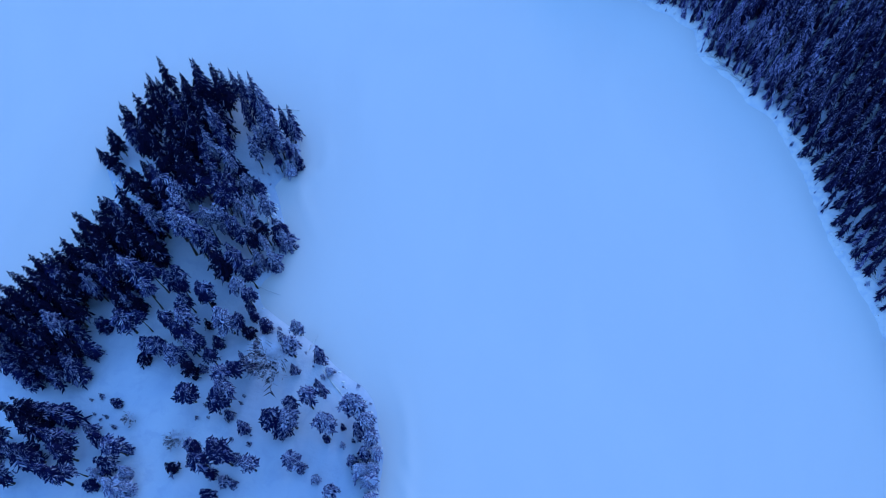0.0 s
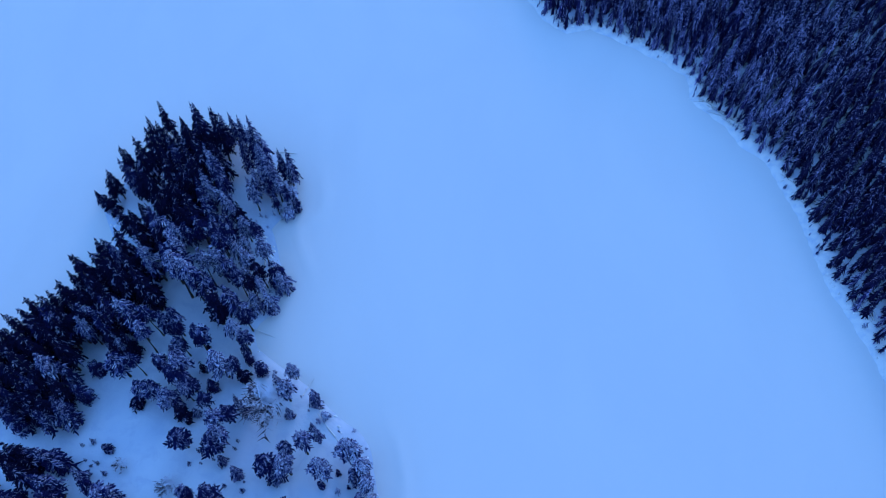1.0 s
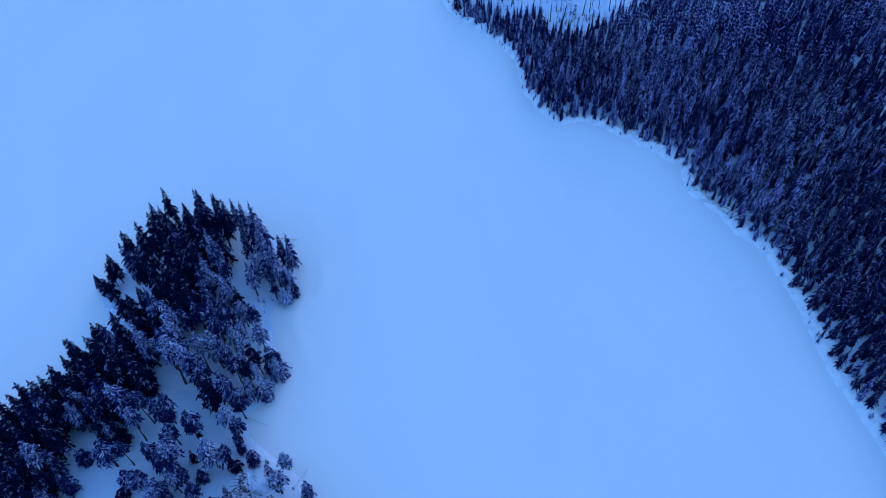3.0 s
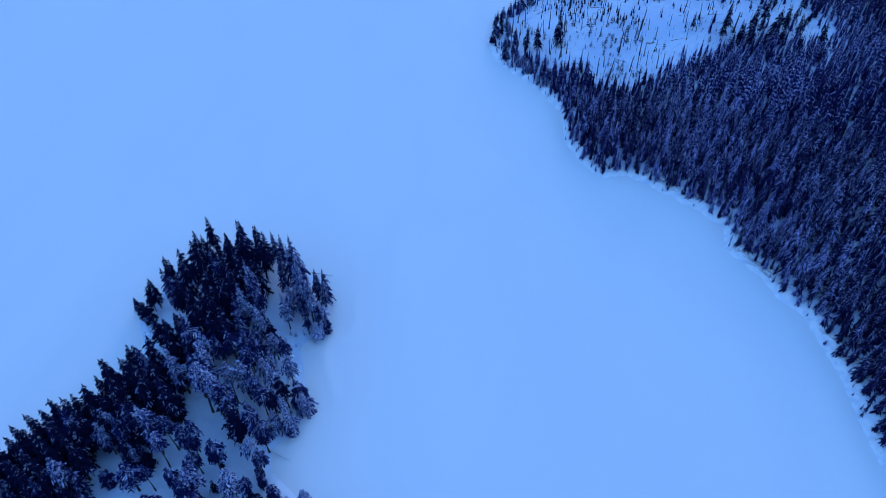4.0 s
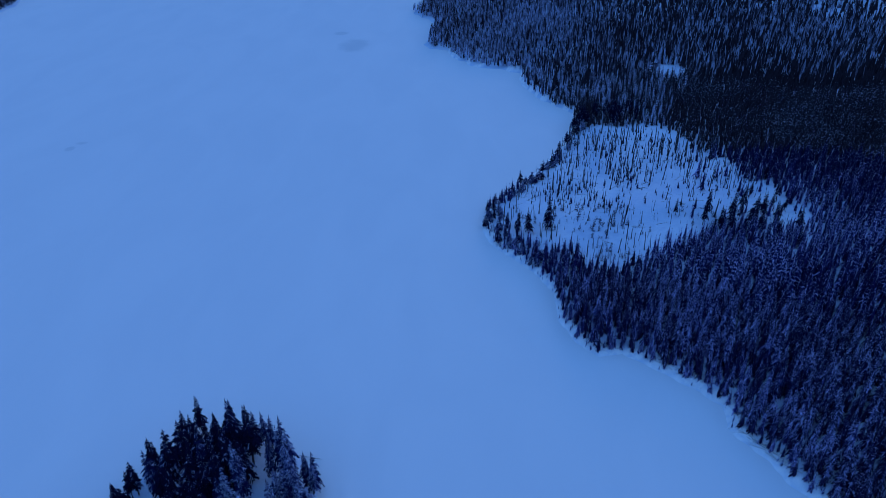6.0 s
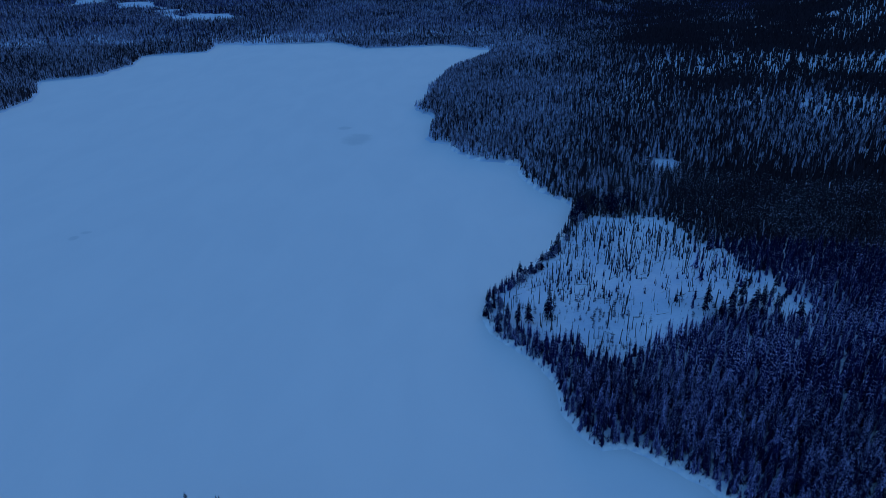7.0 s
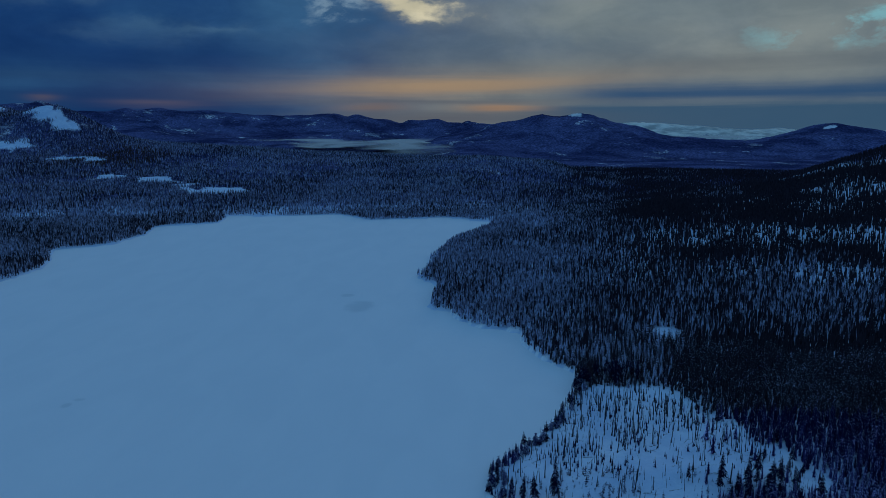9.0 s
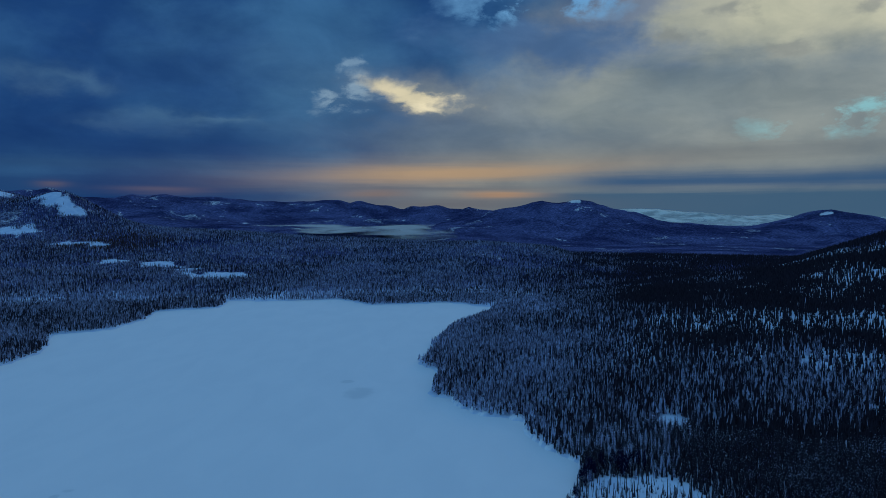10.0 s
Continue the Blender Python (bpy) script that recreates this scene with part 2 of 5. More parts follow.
needle_dark = needles("needles_little_snow", 2.2, 2.5, (0.005, 0.005, 0.018), (0.014, 0.013, 0.050))
needle_mid = needles("needles_snowy", 2.10, 2.30, (0.008, 0.008, 0.040), (0.023, 0.023, 0.105))
needle_white = needles("needles_heavy_snow", 1.84, 2.04)
needle_red = needles("needles_dead_brown", 2.05, 2.4, (0.055, 0.032, 0.026), (0.085, 0.05, 0.04))
# frosted; the mist over far woods is also put into these paler colours
needle_far = needles("needles_far_frost_haze", 1.10, 1.95, (0.086, 0.076, 0.108), (0.172, 0.152, 0.216), 0.65)
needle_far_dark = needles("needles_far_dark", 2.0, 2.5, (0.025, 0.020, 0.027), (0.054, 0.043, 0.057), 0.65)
# the blue of shadow is put into the bank's needles and their snow
needle_bank = needles("needles_bank_snowy", 1.52, 2.2, (0.015, 0.012, 0.058), (0.042, 0.033, 0.155), 0.35, (0.55, 0.54, 0.87))
needle_bank_dark = needles("needles_bank_dark", 1.75, 2.3, (0.010, 0.008, 0.034), (0.028, 0.023, 0.088), 0.35, (0.55, 0.54, 0.87))
needle_frost = needles("needles_thick_frost", 1.35, 1.8)
clump_mat, n, b = material("snow_on_boughs", 0.95, 0.0)
geo = n.add("ShaderNodeNewGeometry")
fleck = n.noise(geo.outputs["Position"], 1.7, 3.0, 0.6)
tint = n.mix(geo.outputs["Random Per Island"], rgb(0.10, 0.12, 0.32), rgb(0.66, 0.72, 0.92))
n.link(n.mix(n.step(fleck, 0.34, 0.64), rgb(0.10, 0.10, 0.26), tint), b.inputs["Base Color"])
# snow on the bank's boughs, shadow blue included in its colour
bank_clump_mat, n, b = material("snow_on_bank_boughs", 0.95, 0.0)
geo = n.add("ShaderNodeNewGeometry")
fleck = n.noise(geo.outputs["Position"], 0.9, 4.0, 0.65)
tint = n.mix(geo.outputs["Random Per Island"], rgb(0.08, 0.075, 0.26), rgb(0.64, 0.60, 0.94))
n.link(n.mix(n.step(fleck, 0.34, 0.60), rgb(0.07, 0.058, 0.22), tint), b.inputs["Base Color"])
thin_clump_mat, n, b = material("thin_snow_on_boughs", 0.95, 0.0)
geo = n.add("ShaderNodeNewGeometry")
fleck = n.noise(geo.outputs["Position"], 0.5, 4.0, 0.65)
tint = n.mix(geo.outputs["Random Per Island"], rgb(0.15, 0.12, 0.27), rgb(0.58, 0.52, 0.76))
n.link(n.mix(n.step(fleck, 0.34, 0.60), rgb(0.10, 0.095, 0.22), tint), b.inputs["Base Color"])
NEEDLES = {"dark": needle_dark, "mid": needle_mid, "white": needle_white, "frost": needle_frost}

bark_mat, n, b = material("bark", 0.9, 0.1)
geo = n.add("ShaderNodeNewGeometry")
p = geo.outputs["Position"]
rough = n.noise(n.vec("MULTIPLY", p, (6.0, 6.0, 1.2)), 1.0, 5.0, 0.65)
col = n.mix(rough, rgb(0.030, 0.023, 0.020), rgb(0.085, 0.068, 0.058))
nz = n.split(geo.outputs["Normal"])[2]
s = n.step(n.math("ADD", nz, n.math("MULTIPLY", n.noise(p, 2.2, 3.0), 0.7)), 0.85, 1.1)
n.link(n.mix(s, col, rgb(0.74, 0.76, 0.80)), b.inputs["Base Color"])
bump(n, b, rough, 0.6, 0.05)

grey_wood, n, b = material("weathered_wood", 0.85, 0.15)
geo = n.add("ShaderNodeNewGeometry")
p = geo.outputs["Position"]
streak = n.noise(n.vec("MULTIPLY", p, (5.0, 5.0, 0.8)), 1.0, 4.0, 0.6)
col = n.mix(streak, rgb(0.016, 0.016, 0.026), rgb(0.060, 0.058, 0.074))
nz = n.split(geo.outputs["Normal"])[2]
s = n.step(n.math("ADD", nz, n.math("MULTIPLY", n.noise(p, 1.5, 3.0), 0.8)), 0.9, 1.2)
n.link(n.mix(s, col, rgb(0.78, 0.80, 0.83)), b.inputs["Base Color"])
bump(n, b, streak, 0.5, 0.04)

pale_wood, n, b = material("driftwood", 0.8, 0.2)
geo = n.add("ShaderNodeNewGeometry")
p = geo.outputs["Position"]
streak = n.noise(n.vec("MULTIPLY", p, (4.0, 4.0, 4.0)), 1.0, 4.0, 0.6)
col = n.mix(streak, rgb(0.16, 0.14, 0.13), rgb(0.40, 0.37, 0.34))
nz = n.split(geo.outputs["Normal"])[2]
s = n.step(n.math("ADD", nz, n.math("MULTIPLY", n.noise(p, 1.2, 3.0), 0.9)), 0.65, 0.95)
n.link(n.mix(s, col, rgb(0.80, 0.82, 0.85)), b.inputs["Base Color"])

snowy_wood, n, b = material("snow_covered_wood", 0.9, 0.1)
geo = n.add("ShaderNodeNewGeometry")
p = geo.outputs["Position"]
nz = n.split(geo.outputs["Normal"])[2]
s = n.step(n.math("ADD", nz, n.math("MULTIPLY", n.noise(p, 0.9, 3.0), 1.6)), 0.55, 0.95)
n.link(n.mix(s, rgb(0.05, 0.043, 0.04), rgb(0.80, 0.82, 0.85)), b.inputs["Base Color"])

frost_wood, n, b = material("frosted_twigs", 0.85, 0.15)
geo = n.add("ShaderNodeNewGeometry")
nz = n.split(geo.outputs["Normal"])[2]
s = n.step(n.math("ADD", nz, n.noise(geo.outputs["Position"], 2.0, 3.0)), 1.0, 1.4)
n.link(n.mix(s, rgb(0.022, 0.020, 0.055), rgb(0.66, 0.69, 0.84)), b.inputs["Base Color"])

fog_mat, n, b = material("valley_fog", 1.0, 0.0)
f = n.noise(n.vec("MULTIPLY", place(n), (1.0, 0.3, 1.0)), 0.006, 4.0, 0.55, 0.5)
n.link(n.mix(f, rgb(0.44, 0.41, 0.40), rgb(0.62, 0.57, 0.54)), b.inputs["Base Color"])
veil_of = n.add("ShaderNodeAttribute")
veil_of.attribute_name = "thick"
n.link(n.math("MULTIPLY", veil_of.outputs["Fac"], n.step(n.noise(n.vec("MULTIPLY", place(n), (1.0, 0.5, 1.0)), 0.004, 5.0, 0.6, 0.4), 0.30, 0.50, 0.35, 0.97)), b.inputs["Alpha"])


# ================= the lie of the land =================
EAST_SHORE = [(70, -420), (92, -260), (86, -120), (80, -30), (77, 20), (76.4, 43), (75.8, 51), (74.4, 58), (74, 67), (74.8, 74.5),
              (73, 82), (72.6, 88), (69, 92.4), (67.5, 99), (63.6, 106.5), (63.8, 114.5), (59.2, 120), (55, 124), (49.2, 130), (44.4, 133.6),
              (38.6, 132.8), (35, 136.6), (31.6, 145), (32.6, 158.6), (29.3, 168), (24.4, 176), (18.5, 185.5), (15.4, 196), (17, 209),
              (24.7, 219.6), (33.8, 228.6), (51, 263), (61.5, 300), (49.4, 318.7), (43.2, 336), (42.2, 353), (44, 366), (25.3, 372), (10.5, 386)]
NORTH_SHORE = [(7, 405), (-8.6, 418.5), (-1.8, 472), (-15.7, 509), (-10.9, 544), (4.8, 551), (-8, 575), (11.4, 675), (50, 747), (58, 812),
               (4, 855), (-84, 829), (-133, 884), (-188, 872), (-274, 872), (-263, 804), (-322, 780), (-311, 710), (-316, 654), (-357, 627),
               (-318, 542), (-320, 496), (-345, 420), (-400, 300), (-430, 120), (-400, -80), (-330, -260), (-200, -400), (-60, -450)]
POINT_SHORE = [(-10.5, 8), (-10.9, 21), (-10, 28), (-11, 35.2), (-13, 38.4), (-17.5, 42.7), (-21, 47), (-30, 54.7), (-31, 58.6), (-27.5, 63),
               (-26.4, 69), (-28, 75.3), (-29.4, 80.7), (-27, 83.2), (-24.2, 86), (-24.8, 93), (-31, 101.5), (-41.8, 106), (-49, 104.5),
               (-57.5, 99), (-63, 89), (-58.5, 77), (-63, 69), (-68, 61), (-72, 55.7), (-77, 51.8), (-88, 34), (-96, 6), (-84, -28), (-55, -44), (-24, -30)]
CLEARING = [(15, 200), (19, 208), (27, 219), (36, 233), (51, 268), (62, 276), (86, 266), (97, 233), (102, 221), (103, 206), (104, 194), (107, 181),
            (104, 170), (101, 171), (95, 176), (88, 178), (77, 181), (66, 176), (51, 165), (43, 170), (30, 179), (18.5, 190)]
_table = np.random.RandomState(5).rand(256, 256)


def wave(x, y, size, seed=0):
    """Smooth random heights from 0 to 1, with bumps about that many metres wide."""
    u, v = np.asarray(x) / size + seed * 17.31, np.asarray(y) / size + seed * 9.77
    i, j = np.floor(u).astype(int), np.floor(v).astype(int)
    fu, fv = u - i, v - j
    fu, fv = fu * fu * (3 - 2 * fu), fv * fv * (3 - 2 * fv)
    i0, j0, i1, j1 = i % 256, j % 256, (i + 1) % 256, (j + 1) % 256
    return (_table[i0, j0] * (1 - fu) + _table[i1, j0] * fu) * (1 - fv) + (_table[i0, j1] * (1 - fu) + _table[i1, j1] * fu) * fv


def waves(x, y, size, seed=0, octaves=4):
    out, amp, total = 0.0, 1.0, 0.0
    for k in range(octaves):
        out, total = out + amp * wave(x, y, size / 2 ** k, seed + k), total + amp
        amp *= 0.5
    return out / total


def inside(x, y, ring):
    """Signed distance to a closed ring of points, positive inside."""
    x, y = np.asarray(x, float), np.asarray(y, float)
    best, odd = np.full(x.shape, 1e18), np.zeros(x.shape, bool)
    for (ax, ay), (bx, by) in zip(ring, ring[1:] + ring[:1]):
        ex, ey = bx - ax, by - ay
        t = np.clip(((x - ax) * ex + (y - ay) * ey) / (ex * ex + ey * ey), 0, 1)
        best = np.minimum(best, (x - ax - t * ex) ** 2 + (y - ay - t * ey) ** 2)
        if ay != by:
            odd ^= ((ay > y) != (by > y)) & (x < ex * (y - ay) / ey + ax)
    return np.where(odd, 1, -1) * np.sqrt(best)


def inland(x, y):
    """Metres from the shore, positive on land."""
    r = np.hypot(x, y)
    k = np.clip(r / 120, 0.6, 4.0)
    wx = x + k * 2.4 * (waves(x, y, 11, 3, 3) - 0.5)
    wy = y + k * 2.4 * (waves(x, y, 11, 8, 3) - 0.5)
    return np.maximum(1.9 - inside(wx, wy, EAST_SHORE + NORTH_SHORE), inside(wx, wy, POINT_SHORE))


def hump(x, y, cx, cy, tall, wide):
    return tall * np.exp(-0.5 * ((x - cx) ** 2 + (y - cy) ** 2) / wide ** 2)


def lie(x, y, d=None):
    """Height of the land, the ice being 0."""
    x, y = np.asarray(x, float), np.asarray(y, float)
    d = inland(x, y) if d is None else d
    r, a = np.hypot(x, y), np.degrees(np.arctan2(x, y))
    on = np.maximum(d, 0)
    near = 1.1 * (1 - np.exp(-on / 1.2)) + 0.02 * np.minimum(on, 60) + 0.034 * np.maximum(on - 60, 0) * np.clip(1.4 - on / 1500, 0.2, 1)
    near += (waves(x, y, 60, 1) - 0.4) * np.minimum(on / 12, 5.0) + (waves(x, y, 7, 2, 3) - 0.5) * np.minimum(on / 4, 0.9)
    near += (hump(x, y, 900, 760, 118, 340) + hump(x, y, -1400, 1830, 140, 340) + hump(x, y, -935, 1715, 72, 74) + hump(x, y, -1175, 1820, 27, 90)
             + hump(x, y, 110, 1560, 18, 120) - hump(x, y, 330, 1130, 30, 190) + hump(x, y, -560, 1700, 34, 260) + hump(x, y, -700, -900, 120, 400) + hump(x, y, 900, -500, 130, 400)) * np.clip(on / 60, 0, 1)
    near += (waves(x, y, 420, 4) - 0.5) * np.clip(on / 300, 0, 1) * 15 + (waves(x, y, 55, 14, 3) - 0.5) * np.clip(on / 400, 0, 1) * 9
    # the forest's edge dips to a saddle before the far mountains
    brow = np.interp(a, [-2, 3.1, 9, 12.2, 16.2, 18.7, 22, 24.7, 27.4, 30.3, 32.5], [-2.3, -2.3, -2.3, -2.9, -3.95, -4.3, -4.1, -3.35, -2.65, -1.6, -0.8])
    cap = 110 + r * np.tan(np.radians(brow)) - 13
    near -= np.maximum(near - cap, 0) * np.clip((r - 700) / 300, 0, 1) * np.clip((a - 3) / 5, 0, 1) * np.clip((40 - a) / 6, 0, 1)
    rough = waves(x, y, 420, 11, 5) - 0.5
    far = 20 - 34 * np.clip((a - 4) / 6, 0, 1) + (waves(x, y, 700, 6) - 0.5) * 26 + (waves(x, y, 300, 16, 3) - 0.5) * 110 * np.exp(-((r - 3000) / 500) ** 2) * np.clip(1 - a / 2, 0, 1) * np.clip((a + 24) / 6, 0, 1)

    def ridge(far, bearings, tops, away, deep, jag):
        top = np.interp(a, bearings, tops)
        return far + np.maximum(top + rough * jag - far, 0) * np.exp(-((r - away) / deep) ** 2) + (waves(x, y, 130, 13, 5) - 0.5) * 34 * np.exp(-((r - away) / deep) ** 2) * (top > far)

    far = ridge(far, [-40, -31, -30.3, -29.6, -28.7, -28, -25.4, -24, -23.4, -22, -20.6, -17.3, -14.7, -10.8, -9.6, -8.5, -7.6, -6.9, -6, -4.4, -3.3, -2.7, -1.8,
                       -0.4, 0.5, 1.7, 2.1, 3.1, 6, 14, 17, 18.7, 21, 23, 25.5, 27, 40],
                [200, 241, 235, 255, 235, 212, 205, 221, 207, 221, 212, 204, 190, 181, 193, 196, 174, 189, 171, 160, 138, 157, 157, 168, 138, 131, 146, 123, 118,
                 130, 132, 117, 106, 96, 99, 83, 80], 4550, 430, 10)
    far = ridge(far, [-60, -40, -22, -12, -6, -2], [120, 105, 85, 70, 45, 0], 3750, 330, 110)
    far = ridge(far, [-3, -1, 4, 6.5, 8.1, 9.5, 11.1, 12, 14, 18, 23, 28], [0, 42, 112, 142, 167, 157, 166, 156, 120, 72, 48, 0], 3300, 480, 24)
    far = ridge(far, [20, 24, 27, 29.3, 31, 33, 40], [0, 44, 95, 123, 105, 80, 30], 3600, 480, 16)
    k = np.clip((r - 1750 - 500 * np.clip((-a - 18) / 8, 0, 1)) / 600, 0, 1)
    k = k * k * (3 - 2 * k)
    k = np.maximum(k, np.clip((r - 1150) / 500, 0, 1) * np.clip((a - 8) / 6, 0, 1) * np.clip((60 - a) / 12, 0, 1))
    out = near * (1 - k) + far * k
    return np.where(d > 0, np.maximum(out, 0.06), -1.5 * (1 - np.exp(np.minimum(d, 0) / 2.5)))


# open places in the woods: x, y, half width, half depth
GLADES = [(110, 329, 5, 8), (-359, 1110, 42, 34), (-583, 1234, 26, 24), (-493, 1211, 36, 22), (-753, 1423, 34, 28), (-700, 1400, 20, 22), (-932, 1499, 44, 34), (-430, 1160, 20, 20),
          (-965, 1705, 28, 34), (-925, 1675, 29, 38), (-882, 1650, 26, 24), (-1160, 1810, 48, 42), (606, 3190, 22, 50), (1662, 3015, 24, 34)]
# hillside stands with few trees
SPARSE = [(85, 800, 34, 60), (172, 548, 46, 42), (237, 548, 36, 36), (334, 604, 36, 36), (390, 668, 40, 36), (284, 500, 28, 28), (192, 438, 20, 22), (234, 408, 22, 20),
          (104, 728, 26, 40), (102, 880, 24, 34), (300, 700, 40, 30), (420, 560, 40, 26), (330, 440, 36, 20), (120, 610, 24, 24)]


def glade(x, y, places=GLADES):
    out = np.full(np.shape(x), -1.0)
    jig = (waves(x, y, 25, 21, 4) - 0.5) * 1.5
    for cx, cy, rx, ry in places:
        out = np.maximum(out, 1.3 - np.hypot((x - cx) / rx, (y - cy) / ry) + jig * 0.9)
    return out


# ================= mesh helpers =================
def raw_mesh(name, co, tris, mats=(), slots=None, smooth=False):
    """A mesh from arrays of places and triangles."""
    me = bpy.data.meshes.new(name)
    co, tris = np.ascontiguousarray(co, np.float32), np.ascontiguousarray(tris, np.int32)
    me.vertices.add(len(co))
    me.vertices.foreach_set("co", co.ravel())
    me.loops.add(tris.size)
    me.loops.foreach_set("vertex_index", tris.ravel())
    me.polygons.add(len(tris))
    me.polygons.foreach_set("loop_start", np.arange(len(tris), dtype=np.int32) * 3)
    for m in mats:
        me.materials.append(m)
    if slots is not None:
        me.polygons.foreach_set("material_index", np.ascontiguousarray(slots, np.int32))
    me.polygons.foreach_set("use_smooth", np.full(len(tris), smooth))
    me.update(calc_edges=True)
    return me


def thing_part(name, me, parent, label=""):
    ob = new(name, me)
    ob.parent = parent
    return tagged(ob, label)


def grid_faces(rows, cols):
    i = (np.arange(rows - 1)[:, None] * cols + np.arange(cols - 1)[None]).ravel()
    return np.concatenate([np.stack([i, i + 1, i + cols + 1], 1), np.stack([i, i + cols + 1, i + cols], 1)])


# ---- ground: one sheet from underfoot to the horizon
bear = np.radians(np.concatenate([np.arange(-180, -44, 1.5), np.arange(-44, 44, 0.27), np.arange(44, 90, 0.5), np.arange(90, 180.1, 1.5)]))
reach = np.concatenate([np.linspace(0.01, 60, 36), np.geomspace(61, 420, 104), np.geomspace(426, 3000, 92), np.linspace(3020, 4850, 84)])
rr, aa = np.meshgrid(reach, bear, indexing="ij")
gx, gy = rr * np.sin(aa), rr * np.cos(aa)
gd = inland(gx, gy)
gz = lie(gx, gy, gd)
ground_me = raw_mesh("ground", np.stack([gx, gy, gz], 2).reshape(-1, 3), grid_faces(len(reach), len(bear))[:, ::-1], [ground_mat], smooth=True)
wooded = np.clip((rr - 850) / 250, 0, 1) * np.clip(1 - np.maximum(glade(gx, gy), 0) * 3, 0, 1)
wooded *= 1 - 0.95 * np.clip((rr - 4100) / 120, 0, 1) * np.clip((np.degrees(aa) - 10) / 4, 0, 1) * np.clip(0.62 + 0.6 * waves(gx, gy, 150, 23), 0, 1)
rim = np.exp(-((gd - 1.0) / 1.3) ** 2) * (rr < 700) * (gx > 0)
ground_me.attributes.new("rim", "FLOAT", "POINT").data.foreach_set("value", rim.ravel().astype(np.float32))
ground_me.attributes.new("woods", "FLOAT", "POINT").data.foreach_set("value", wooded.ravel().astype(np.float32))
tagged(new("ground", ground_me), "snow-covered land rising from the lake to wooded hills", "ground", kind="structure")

# ---- lake: snow over ice, with low drifts off the shores
bear = np.radians(np.concatenate([np.arange(-180, -46, 2), np.arange(-46, 46, 0.6), np.arange(46, 180.1, 2)]))
reach = np.concatenate([np.linspace(0.01, 40, 10), np.geomspace(42, 160, 56), np.geomspace(164, 960, 40)])
rr, aa = np.meshgrid(reach, bear, indexing="ij")
lx, ly = rr * np.sin(aa), rr * np.cos(aa)
ld = -inland(lx, ly)
lz = 0.10 * (waves(lx, ly, 22, 31) - 0.5) + np.where(lx < 0, 0.4, 0.22) * np.exp(-((ld - 3 - 3 * wave(lx, ly, 14, 33)) / 1.1) ** 2) * np.clip(1.6 * wave(lx, ly, 20, 35) - 0.3, 0, 1)
lz = np.where(ld < -6, -0.4, lz * np.clip((ld + 1) / 2, 0, 1))
tagged(new("frozen_lake", raw_mesh("frozen_lake", np.stack([lx, ly, lz], 2).reshape(-1, 3), grid_faces(len(reach), len(bear))[:, ::-1], [lake_mat], smooth=True)),
       "frozen lake under a smooth sheet of snow", "lake", kind="structure")


